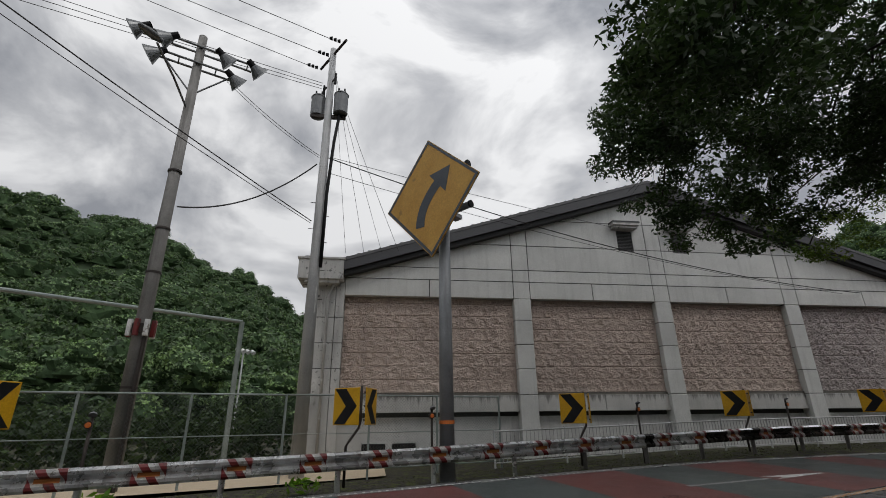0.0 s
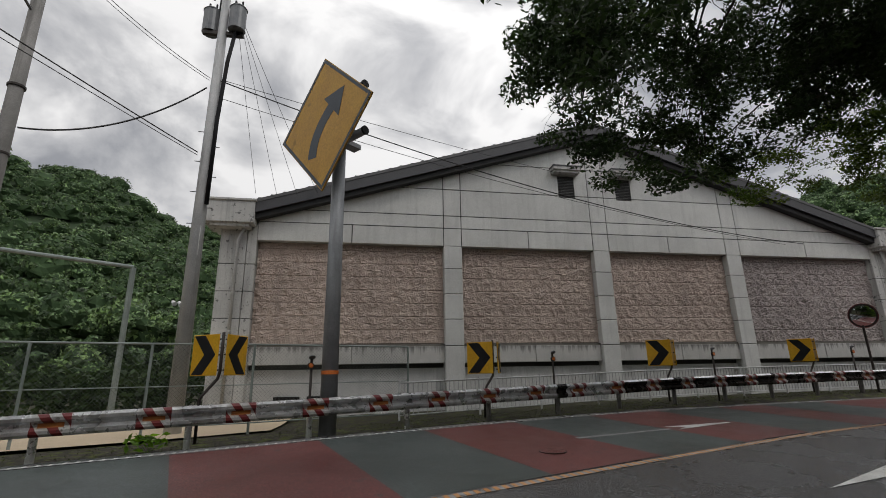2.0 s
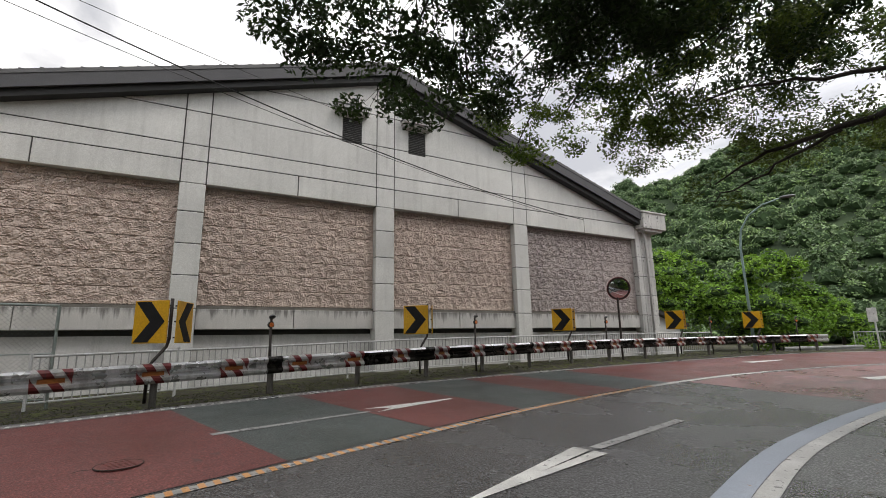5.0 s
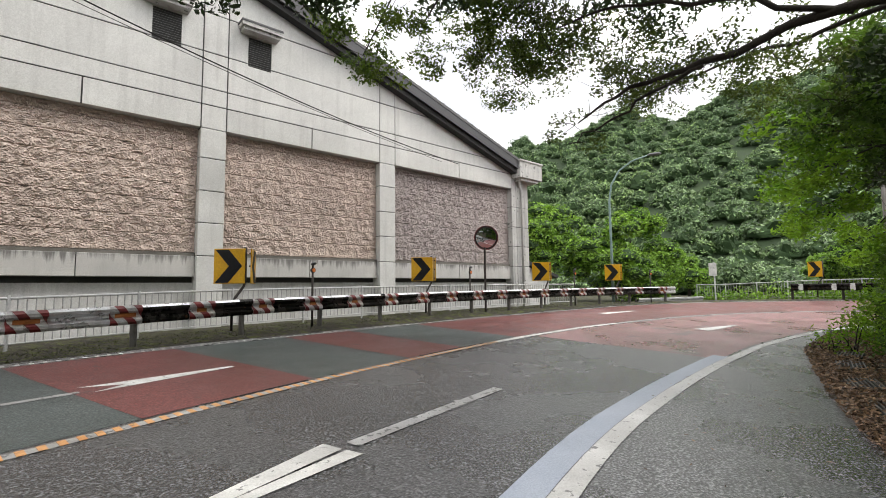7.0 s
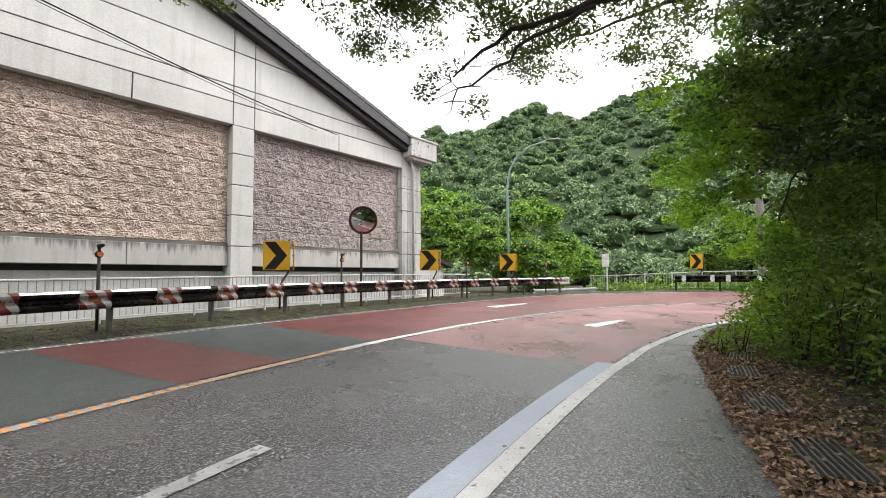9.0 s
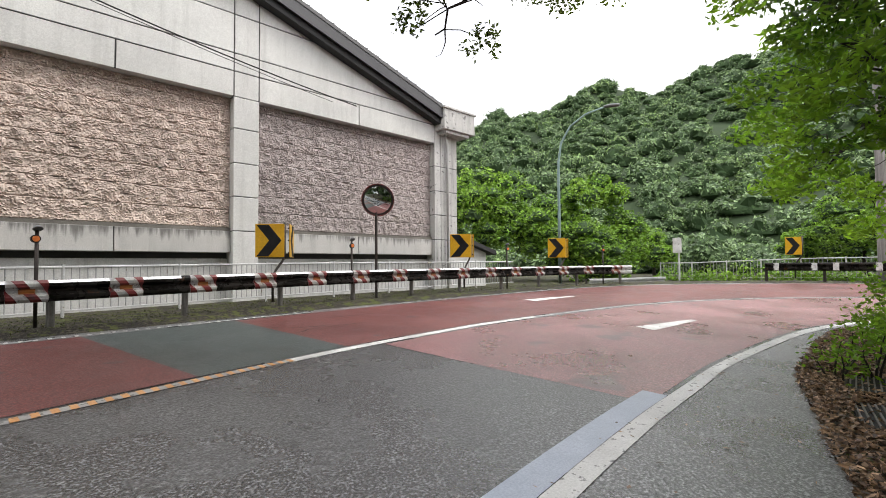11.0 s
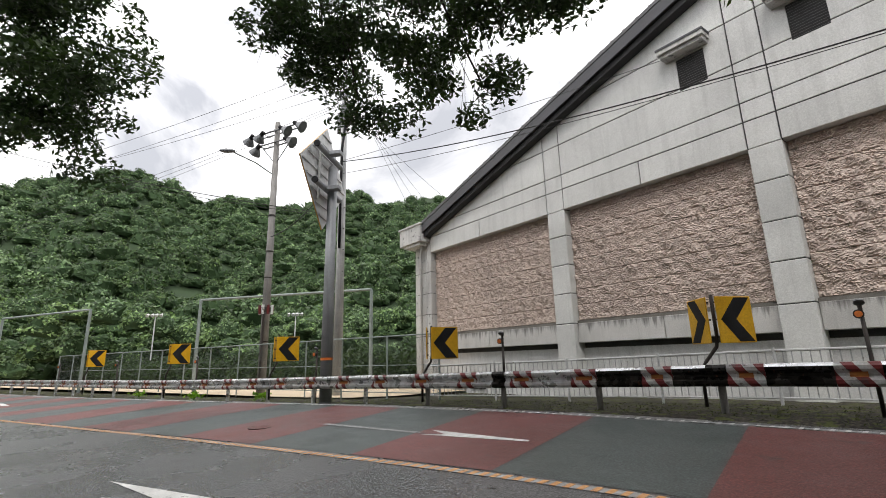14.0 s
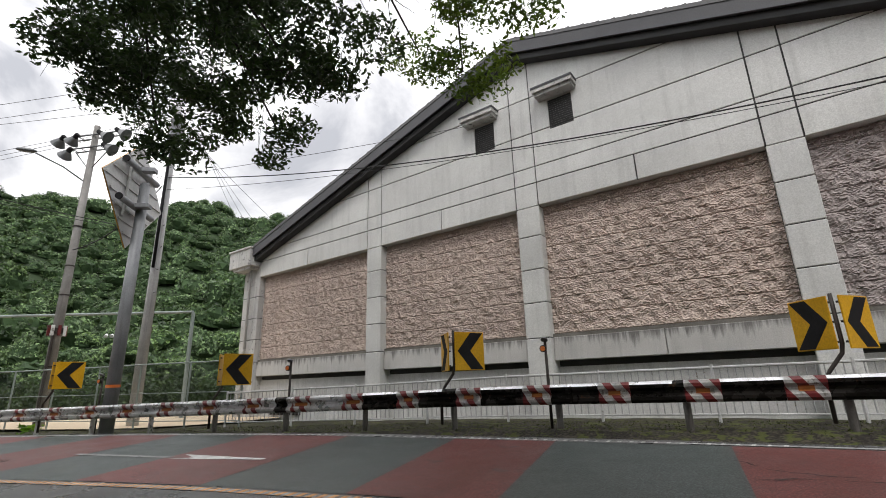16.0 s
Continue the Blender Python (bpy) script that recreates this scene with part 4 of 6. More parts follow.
for x in (-0.55, 0.55):
    part("upright", on_plate(boxm(x - 0.04, x + 0.04, 0.07, 0.13, -1.0, 1.0)), M["sheet_back"], plate)
for z in (-0.62, 0.62):
    ar = part("arm", on_plate(tubem((-0.7, 0.27, z), (1.15, 0.27, z), 0.095, 0.095, 16)), M["grey_post"], sign, smooth=False)
    part("arm_cap", on_plate(tubem((1.15, 0.27, z), (1.2, 0.27, z), 0.105, 0.105, 16)), M["black"], ar)
    part("arm_clamp", on_plate(boxm(0.25, 0.5, 0.2, 0.75, z - 0.06, z + 0.06)), M["grey_post"], ar)


# ---- utility poles and cables ----
def ring(bm, c, r, z0, z1, seg=16):
    return tube(bm, (c[0], c[1], z0), (c[0], c[1], z1), r, r, seg)


p1 = thing("floodlight_pole", (-5.82, 11.58, height(-5.82, 11.58)), 0, "tall concrete pole with six floodlights beside the school yard", "light pole")
B1 = p1.location.z
part("shaft", tubem((0, 0, -0.2), (0, 0, 12.85 - B1), 0.19, 0.12, 18), M["pole_concrete"], p1, smooth=True)
AD = Vector((0.9, 0.436, 0))
AN = Vector((-0.436, 0.9, 0))
for z, L in ((12.35 - B1, 1.5), (11.75 - B1, 1.0)):
    for off in (-0.16, 0.16):
        part("crossarm", tubem(AD * -L + AN * off + Vector((0, 0, z)), AD * L + AN * off + Vector((0, 0, z)), 0.035), M["lamp_grey"], p1)
    for k in (-0.5, -0.9, 0.5, 0.9):
        part("crossarm_tie", tubem(AD * (k * L) - AN * 0.16 + Vector((0, 0, z)), AD * (k * L) + AN * 0.16 + Vector((0, 0, z)), 0.02), M["lamp_grey"], p1)
for side in (-1, 1):
    part("strut", tubem(AD * (side * 0.9) + Vector((0, 0, 11.7 - B1)), Vector((0, 0, 10.7 - B1)), 0.025), M["lamp_grey"], p1)
for dx, z, tilt in ((-1.45, 12.3, -1), (-0.75, 12.3, -1), (0.55, 12.3, 1), (1.45, 12.3, 1), (-0.95, 11.65, -1), (0.9, 11.65, 1)):
    c = AD * dx - AN * 0.25 + Vector((0, 0, z - B1))
    ax = (AN * 0.25 + Vector((0, 0, -0.55)) + AD * 0.8 * tilt).normalized()
    bm = tube(bmesh.new(), c + ax * 0.05, c + ax * 0.38, 0.11, 0.29, 20)
    fl = part("floodlight", bm, M["lamp_grey"], p1, "conical grey floodlight")
    part("lamp_neck", tubem(c - ax * 0.16, c + ax * 0.06, 0.09, 0.11, 12), M["black"], fl)
    part("lamp_bracket", tubem(c, c + AN * 0.2 + Vector((0, 0, 0.08)), 0.03), M["lamp_grey"], fl)
bm = pipe(bmesh.new(), [(0, 0, 10.1 - B1), tuple(-AN * 0.7 - AD * 0.5 + Vector((0, 0, 10.6 - B1))), tuple(-AN * 1.5 - AD * 1.0 + Vector((0, 0, 10.9 - B1)))], 0.03, 8)
sl = part("street_lamp_arm", bm, M["lamp_grey"], p1)
bm = bmesh.new()
bmesh.ops.create_uvsphere(bm, u_segments=12, v_segments=8, radius=1, matrix=Matrix.Translation(-AN * 1.75 - AD * 1.15 + Vector((0, 0, 10.92 - B1))) @ Matrix.Rotation(radians(-120), 4, "Z") @ Matrix.Diagonal((0.36, 0.13, 0.09, 1)))
part("street_lamp_head", bm, M["lamp_grey"], sl, smooth=True)
for k in range(8):
    a = k * math.pi / 4
    c = (math.cos(a) * 0.27, math.sin(a) * 0.27)
    part("marker_strip", boxm(c[0] - 0.05, c[0] + 0.05, c[1] - 0.05, c[1] + 0.05, 3.6 - B1, 4.0 - B1, bevel=0.01), M["white_tape"] if k % 2 else M["red_tape"], p1)
bm = bmesh.new()
ring(bm, (0, 0), 0.24, 3.68 - B1, 3.9 - B1)
part("marker_collar", bm, M["dark_post"], p1)
part("conduit", tubem((0.19, -0.16, 0), (0.17, -0.14, 3.6 - B1), 0.045), M["dark_post"], p1)
for z in (8.1, 6.4, 5.2, 2.4):
    bm = bmesh.new()
    ring(bm, (0, 0), 0.18, z - B1, z + 0.05 - B1)
    part("strap", bm, M["dark_post"], p1)

p2 = thing("utility_pole", (-2.12, 13.3, height(-2.12, 13.3)), 0, "tall concrete utility pole with two transformers and cables", "utility pole")
B2 = p2.location.z
part("shaft", tubem((0, 0, -0.2), (0, 0, 14.4 - B2), 0.2, 0.11, 18), M["pole_pale"], p2, smooth=True)
CD = Vector((0.55, -0.83, 0))
part("top_arm", tubem(CD * -0.95 + Vector((0, 0, 14.15 - B2)), CD * 0.95 + Vector((0, 0, 14.15 - B2)), 0.045), M["dark_post"], p2)
for k in (-0.85, 0.0, 0.85):
    for j in range(3):
        part("insulator", tubem(CD * k + Vector((-0.16 - 0.13 * j, -0.05 * j, 14.15 - B2)), CD * k + Vector((-0.26 - 0.13 * j, -0.05 * j, 14.15 - B2)), 0.07, 0.05, 10), M["black"], p2)
for k, z in ((-0.5, 12.9), (0.35, 12.9)):
    part("fuse_arm", tubem((0, 0, z - B2), CD * k + Vector((0, 0, z - B2)), 0.03), M["dark_post"], p2)
    part("fuse", tubem(CD * k + Vector((0, 0, z - 0.25 - B2)), CD * k + Vector((0, 0, z + 0.2 - B2)), 0.05, 0.04, 8), M["black"], p2)
for c in ((-0.38, 0.12), (0.42, -0.12)):
    tr = part("transformer", tubem((c[0], c[1], 11.55 - B2), (c[0], c[1], 12.3 - B2), 0.24, 0.24, 18), M["lamp_grey"], p2, "grey cylindrical transformer")
    part("transformer_lid", tubem((c[0], c[1], 12.3 - B2), (c[0], c[1], 12.38 - B2), 0.26, 0.2, 18), M["lamp_grey"], tr)
    for j in (-0.1, 0.1):
        part("bushing", tubem((c[0] + j, c[1], 12.36 - B2), (c[0] + j, c[1], 12.6 - B2), 0.035, 0.03, 8), M["black"], tr)
part("transformer_arm", boxm(-0.55, 0.6, -0.06, 0.06, 11.42 - B2, 11.54 - B2), M["dark_post"], p2)
part("cable_sleeve", pipe(bmesh.new(), [(0.4, -0.12, 11.5 - B2), (0.3, -0.2, 10.4 - B2), (0.2, -0.17, 8.5 - B2), (0.19, -0.16, 6.0 - B2)], 0.055, 8), M["black"], p2, smooth=True)
for z in (9.8, 7.6, 6.9, 6.0, 5.2, 4.3, 2.0):
    bm = bmesh.new()
    ring(bm, (0, 0), 0.19 - 0.006 * z, z - B2, z + 0.07 - B2)
    part("strap", bm, M["dark_post"], p2)
for k in range(9):
    a = 1.0 if k % 2 else -1.0
    part("step_bolt", tubem((0.13 * a, 0, 4.6 + k * 0.45 - B2), (0.3 * a, 0, 4.6 + k * 0.45 - B2), 0.012), M["dark_post"], p2)
part("number_plate", boxm(0.12, 0.14, -0.2, -0.19, 4.6 - B2, 5.4 - B2), M["white_tape"], p2)


def cable(a, b, sag, r=0.012, label="thin black overhead cable"):
    pts = []
    for k in range(25):
        t = k / 24
        p = Vector(a).lerp(Vector(b), t)
        p.z -= sag * 4 * t * (1 - t)
        pts.append(tuple(p))
    ob = link_mesh("overhead_cable", pipe(bmesh.new(), pts, r, 5), M["wire"])
    return tagged(ob, label, "cable", "overhead cables")


far = Vector((-70, -14, 13))
for k, dz in ((-0.85, 11.0), (0.0, 9.0), (0.85, 9.5)):
    cable(Vector((-2.57, 13.25, 14.15)) + CD * k, far + CD * (k * 1.2) + Vector((0, 0, dz)), 1.2)
for k in range(3):
    cable((-2.37, 13.15, 12.75 - 0.12 * k), (-70, -13 + 0.2 * k, 17.4 - 0.9 * k), 1.3, 0.01)
cable((-2.32, 13.20, 9.55), (-5.55, 11.5, 7.05), 0.5, 0.022, "sagging black cable between two poles")
cable((-2.32, 13.15, 7.5), (-13.3, 0.0, 11.6), 0.25, 0.016)
cable((-2.32, 13.15, 7.42), (-13.3, 0.3, 11.3), 0.27, 0.01)
cable((-2.02, 13.25, 9.85), (21.6, 17.36, 6.86), 0.75, 0.018)
cable((-2.02, 13.25, 9.3), (20.7, 17.38, 6.8), 0.45, 0.009)
cable((-2.02, 13.35, 9.95), (30, 24.0, 10.5), 0.6, 0.009)
for k in range(3):
    cable((-2.02 + 0.1 * k, 13.4, 13.6 - 0.5 * k), (-1.5 + 0.7 * k, 16.6, 7.7), 0.05, 0.007)
cable((-1.67, 13.20, 12.2), (0.6, 17.1, 7.9), 0.1, 0.008)
cable((-5.0, 11.9, 11.6), (-2.27, 13.25, 9.9), 0.12, 0.01)
cable((-5.0, 11.8, 11.45), (-2.27, 13.20, 9.8), 0.14, 0.008)


# ---- fences ----
chain = thing("chain_link_fence", (0, 0, 0), 0, "tall chain-link fence on grey-green posts beside the school yard", "fence")
CF = [(3.56, 13.95), (1.6, 13.3), (-0.28, 12.6), (-2.35, 12.12), (-4.36, 11.44), (-6.4, 10.75), (-8.4, 10.05), (-10.4, 9.35), (-12.4, 8.65), (-14.4, 7.95), (-16.4, 7.25), (-18.4, 6.55), (-20.4, 5.85), (-22.4, 5.15), (-24.4, 4.45)]
CT = 2.28
for x, y in CF:
    part("post", tubem((x, y, 0.1), (x, y, CT), 0.03), M["green_tube"], chain)
for (xa, ya), (xb, yb) in zip(CF, CF[1:]):
    for z, r in ((CT, 0.022), (1.35, 0.012), (0.5, 0.015)):
        part("rail", tubem((xa, ya, z), (xb, yb, z), r, r, 6), M["green_tube"], chain)
    bm = bmesh.new()
    L = math.hypot(xb - xa, yb - ya)
    u = Vector(((xb - xa) / L, (yb - ya) / L, 0))
    H = CT - 0.5
    step = 0.085
    n = int((L + H) / step)
    for side in (1, -1):
        for k in range(n):
            a0 = k * step - (H if side > 0 else 0)
            s0, s1 = a0, a0 + side * H
            t0 = max(0.0, (0 - s0) / (s1 - s0) if s0 < 0 or s0 > L else 0.0)
            if side < 0 and s0 > L:
                t0 = (s0 - L) / H
            t1 = 1.0
            if s1 > L:
                t1 = (L - s0) / (s1 - s0)
            if s1 < 0:
                t1 = (0 - s0) / (s1 - s0)
            if t1 <= t0:
                continue
            base = Vector((xa, ya, 0.5))
            p = base + u * (s0 + (s1 - s0) * t0) + Vector((0, 0, H * t0))
            q = base + u * (s0 + (s1 - s0) * t1) + Vector((0, 0, H * t1))
            w = u * 0.0035
            bm.faces.new([bm.verts.new(v) for v in (p - w, p + w, q + w, q - w)])
    net = part("wire_net", bm, M["chain"], chain)
    tagged(net, kind="stuff")

pipe_fence = thing("pedestrian_fence", (0, 0, 0), 0, "weathered white tubular pedestrian fence in front of the gymnasium", "fence")


def fence_run(parent, pts, top=0.98, gap=0.13, mat="white_tube"):
    upright = None
    for (xa, ya), (xb, yb) in zip(pts, pts[1:]):
        za, zb = height(xa, ya), height(xb, yb)
        L = math.hypot(xb - xa, yb - ya)
        k0 = Vector((xa, ya, za))
        d = Vector((xb, yb, zb)) - k0
        part("post", tubem(k0 + Vector((0, 0, -0.1)), k0 + Vector((0, 0, top + 0.06)), 0.03, 0.03, 8), M[mat], parent)
        for z, r in ((top, 0.024), (0.14, 0.018)):
            part("rail", tubem(k0 + Vector((0, 0, z)), k0 + d + Vector((0, 0, z)), r, r, 6), M[mat], parent)
        n = int(L / gap)
        for j in range(1, n):
            m = Matrix.Translation(k0 + d * (j / n) + Vector((0, 0, 0.14)))
            if upright is None:
                upright = part("bar", tubem((0, 0, 0), (0, 0, top - 0.14), 0.011, 0.011, 5), M["fence_bar"], parent)
                upright.matrix_basis = m
            else:
                again(upright, parent, m)


wf = []
for x in np.arange(4.2, 29.8, 2.0):
    p, t, nn = rail_at(rail_s(float(x)))
    k = 1.95 if x < 6 else 1.95 - 0.45 * min(1, (x - 6) / 10)
    q = p + nn * k
    wf.append((q.x - 0.35 * (x < 5), q.y))
fence_run(pipe_fence, wf)

far_fence = thing("far_pedestrian_fence", (0, 0, 0), 0, "white tubular fence beyond the bend", "fence")
fence_run(far_fence, [(41.0, 15.2), (40.7, 13.4), (40.3, 11.6), (39.9, 10.0), (39.6, 8.4), (39.4, 6.8), (39.2, 5.2), (39.0, 3.4)], 1.0, 0.16)
far_rail = thing("far_guard_rail", (0, 0, 0), 0, "short guard rail with reflective bands beyond the bend", "guard rail")
for (xa, ya), (xb, yb) in zip([(37.9, 9.4), (38.2, 7.4), (38.4, 5.4), (38.4, 3.4)], [(38.2, 7.4), (38.4, 5.4), (38.4, 3.4), (38.3, 0.5)]):
    z = 0.72
    dx, dy = xb - xa, yb - ya
    bm = bmesh.new()
    prev = None
    for u, v in WPROF:
        row = (bm.verts.new(Vector((xa, ya, z + 0.78 + v)) - Vector((u, 0, 0))), bm.verts.new(Vector((xb, yb, z + 0.78 + v)) - Vector((u, 0, 0))))
        if prev:
            bm.faces.new((prev[0], prev[1], row[1], row[0]))
        prev = row
    bmesh.ops.solidify(bm, geom=bm.faces[:], thickness=0.006)
    part("beam", bm, M["dark_rail"], far_rail)
    part("post", tubem((xa + 0.1, ya, 0.4), (xa + 0.1, ya, z + 0.76), 0.06), M["dark_post"], far_rail)
    for f in (0.2, 0.85):
        px, py = xa + dx * f, ya + dy * f
        part("reflective_band", boxm(px - 0.085, px - 0.079, py - 0.1, py + 0.1, z + 0.45, z + 0.77), M["white_tape"], far_rail)

ramp_rail = thing("ramp_guard_rail", (0, 0, 0), 0, "low pale guard rail dropping away along the side road", "guard rail")
RR = [(31.6, 14.6, 0.5), (34.0, 14.2, 0.48), (36.6, 13.3, 0.5)]
for (xa, ya, za), (xb, yb, zb) in zip(RR, RR[1:]):
    bm = bmesh.new()
    prev = None
    for u, v in WPROF:
        row = (bm.verts.new((xa + u * 0.4, ya - u, za + 0.36 + v)), bm.verts.new((xb + u * 0.4, yb - u, zb + 0.36 + v)))
        if prev:
            bm.faces.new((prev[0], prev[1], row[1], row[0]))
        prev = row
    bmesh.ops.solidify(bm, geom=bm.faces[:], thickness=0.006)
    part("beam", bm, M["white_tube"], ramp_rail)
    for x, y, z in ((xa, ya, za), (xb, yb, zb)):
        part("post", tubem((x, y + 0.08, height(x, y) - 0.1), (x, y + 0.08, z + 0.34), 0.05), M["rail_post"], ramp_rail)

# ---- mirror, street lamp, small far things ----
mp = (20.72, 15.0)
mz = height(*mp)
mir = thing("traffic_mirror", (mp[0], mp[1], mz), 0, "round convex traffic mirror on a dark post", "traffic mirror")
part("post", tubem((0, 0, -0.1), (0, 0, 3.1 - mz), 0.04), M["dark_post"], mir)
mrot = Matrix.Translation((0, -0.08, 3.36 - mz)) @ Matrix.Rotation(radians(-35), 4, "Z") @ Matrix.Rotation(radians(11), 4, "X")
bm = bmesh.new()
R, CURV = 0.42, 1.6
rings = []
for j in range(8):
    rr = R * j / 7
    y = -(math.sqrt(CURV ** 2 - rr ** 2) - math.sqrt(CURV ** 2 - R ** 2)) - 0.02
    if j == 0:
        rings.append([bm.verts.new((0, y, 0))])
    else:
        rings.append([bm.verts.new((rr * math.cos(a * math.pi / 16), y, rr * math.sin(a * math.pi / 16))) for a in range(32)])
for a in range(32):
    bm.faces.new((rings[0][0], rings[1][(a + 1) % 32], rings[1][a]))
    for j in range(1, 7):
        bm.faces.new((rings[j][a], rings[j][(a + 1) % 32], rings[j + 1][(a + 1) % 32], rings[j + 1][a]))
bm.transform(mrot)
part("mirror_face", bm, M["mirror"], mir, "convex mirror face", smooth=True)
bm = tube(bmesh.new(), (0, -0.03, 0), (0, 0.06, 0), 0.455, 0.40, 32)
bm.transform(mrot)
part("mirror_back", bm, M["dark_post"], mir)
bm = bmesh.new()
pipe(bm, [(0.45 * math.cos(a * math.pi / 12), -0.03, 0.45 * math.sin(a * math.pi / 12)) for a in range(25)], 0.013, 6)
bm.transform(mrot)
part("rim", bm, M["red_tape"], mir)

lz = height(31.0, 15.6)
lamp = thing("street_lamp", (31.0, 15.6, lz), 0, "tall green-grey street lamp with a curved arm", "street lamp")
part("pole", pipe(bmesh.new(), [(0, 0, 0), (0, 0, 3), (0, 0, 6.0 - lz), (0.05, -0.12, 6.9 - lz), (0.2, -0.5, 7.6 - lz), (0.45, -1.1, 8.05 - lz), (0.75, -1.8, 8.25 - lz)], [0.075, 0.065, 0.055, 0.05, 0.045, 0.04, 0.035], 10), M["lamp_pole"], lamp, smooth=True)
bm = bmesh.new()
bmesh.ops.create_uvsphere(bm, u_segments=14, v_segments=8, radius=1, matrix=Matrix.Translation((0.9, -2.1, 8.28 - lz)) @ Matrix.Rotation(radians(-66), 4, "Z") @ Matrix.Diagonal((0.36, 0.14, 0.08, 1)))
part("lamp_head", bm, M["lamp_grey"], lamp, smooth=True)

for pts in ([(-4.84, 16.27), (-12.6, 10.2)], [(-20.0, 5.6), (-28.5, 1.0)]):
    g = thing("ball_net_frame", (0, 0, 0), 0, "tall grey-green steel goal-like net frame in the school yard", "net frame", "net frames")
    for x, y in pts:
        part("post", tubem((x, y, 0), (x, y, 4.9), 0.09, 0.08, 12), M["green_tube"], g)
    part("crossbar", tubem((*pts[0], 4.92), (*pts[1], 4.92), 0.06, 0.06, 10), M["green_tube"], g)

yx, yo = np.linspace(-70, 0.2, 60), np.linspace(0, 1, 24)
edge = 11.9 + 0.348 * (yx + 2.35)
YX, YO = np.meshgrid(yx, yo)
YY = edge[None, :] + 8.0 * YO
yz = np.maximum(heights(YX.ravel(), YY.ravel()) + 0.05, 0.26)
yard = raw("school_yard", np.stack([YX.ravel(), YY.ravel(), yz], 1), [(r * 60 + c, r * 60 + c + 1, (r + 1) * 60 + c + 1, (r + 1) * 60 + c) for r in range(23) for c in range(59)], M["sand"])
tagged(yard, "pale sandy school yard behind the fence", "ground", kind="structure")
for x, y, h in ((-38.5, 11.0, 6.3), (-31.4, 22.4, 6.2), (-9.5, 34, 6.2)):
    e = thing("yard_light", (x, y, 0.25), 55, "white post with a cluster of small floodlights in the school yard", "light pole", "yard lights")
    part("post", tubem((0, 0, 0), (0, 0, h), 0.07, 0.05), M["white_tube"], e)
    part("crossarm", tubem((-0.7, 0, h - 0.1), (0.7, 0, h - 0.1), 0.03), M["white_tube"], e)
    for k in (-0.65, -0.2, 0.2, 0.65):
        part("floodlight", tubem((k, -0.05, h - 0.05), (k, -0.28, h - 0.25), 0.09, 0.17, 10), M["white_tape"], e)

wsg = thing("roadside_sign", (36.6, 12.6, height(36.6, 12.6)), 0, "small white sign on a pole at the side road", "road sign")
part("post", tubem((0, 0, 0), (0, 0, 2.1), 0.04), M["white_tube"], wsg)
part("board", boxm(-0.22, -0.2, -0.2, 0.2, 1.35, 2.05, bevel=0.005), M["white_tape"], wsg)
fp = thing("utility_pole", (38.9, 5.6, 0.5), 0, "grey concrete pole beyond the bend", "utility pole")
part("shaft", tubem((0, 0, 0), (0, 0, 11), 0.19, 0.13, 14), M["pole_concrete"], fp)

annex = thing("annex", (0, 0, 0), 0, "low pale annex with a dark lean-to roof beside the gymnasium", "building")
part("wall", slab([(26.5, 0), (29.0, 0), (29.0, 2.05), (26.5, 2.75)], 18.2, 24), M["concrete"], annex)
part("roof", slab([(26.45, 2.78), (29.4, 1.95), (29.4, 2.13), (26.45, 2.98)], 17.9, 24.3), M["soffit"], annex)
for x, y, w, h, roofm in ((96, 31, 5, 2.4, "fascia"), (97, 25.5, 4, 2.2, "white_tube"), (104, 21, 5, 2.6, "white_tube")):
    e = thing("far_house", (x, y, 0.3), 0, "low house with a pale roof far behind the fence", "house")
    part("wall", boxm(-3, 3, -w / 2, w / 2, 0, h), M["concrete"], e)
    part("roof", slab([(-3.4, h), (3.4, h), (0, h + 1.3)], -w / 2 - 0.4, w / 2 + 0.4), M[roofm], e)
    for k in (-1.2, 1.2):
        part("window", boxm(-3.03, -2.99, k - 0.5, k + 0.5, 0.9, 1.9), M["dark"], e)
fpole = thing("flag_pole", (98, 28.2, 0.3), 0, "thin grey pole far behind the fence", "pole")
part("shaft", tubem((0, 0, 0), (0, 0, 7.5), 0.09, 0.06), M["grey_post"], fpole)

# basement grilles of the gymnasium
for x in (-0.6, 0.5):
    g = part("basement_grille", boxm(x, x + 0.85, 17.80, 17.86, 0.35, 0.85), M["dark"], hall)
    for k in range(7):
        part("grille_bar", boxm(x + 0.06 + k * 0.12, x + 0.09 + k * 0.12, 17.775, 17.80, 0.36, 0.84), M["dark_post"], g)

# manhole and drain gratings
mh = (5.3, 8.2)
cover = thing("manhole_cover", (mh[0], mh[1], height(*mh) + 0.012), 18, "round iron manhole cover in the red road patch", "manhole cover")
part("lid", tubem((0, 0, -0.03), (0, 0, 0.001), 0.21, 0.21, 32), M["red"], cover)
part("lid_ring", pipe(bmesh.new(), [(0.215 * math.cos(a * math.pi / 14), 0.215 * math.sin(a * math.pi / 14), -0.003) for a in range(29)], 0.007, 6), M["dark_post"], cover)
for k in range(5):
    part("lid_rib", boxm(-0.13, 0.13, -0.13 + k * 0.065 - 0.01, -0.13 + k * 0.065 + 0.01, 0.001, 0.004), M["red"], cover)
GRATES = ((15.8, 3.6, 16), (17.5, 4.15, 15), (19.3, 4.55, 10), (20.7, 4.75, 5), (12.6, 2.35, 20))
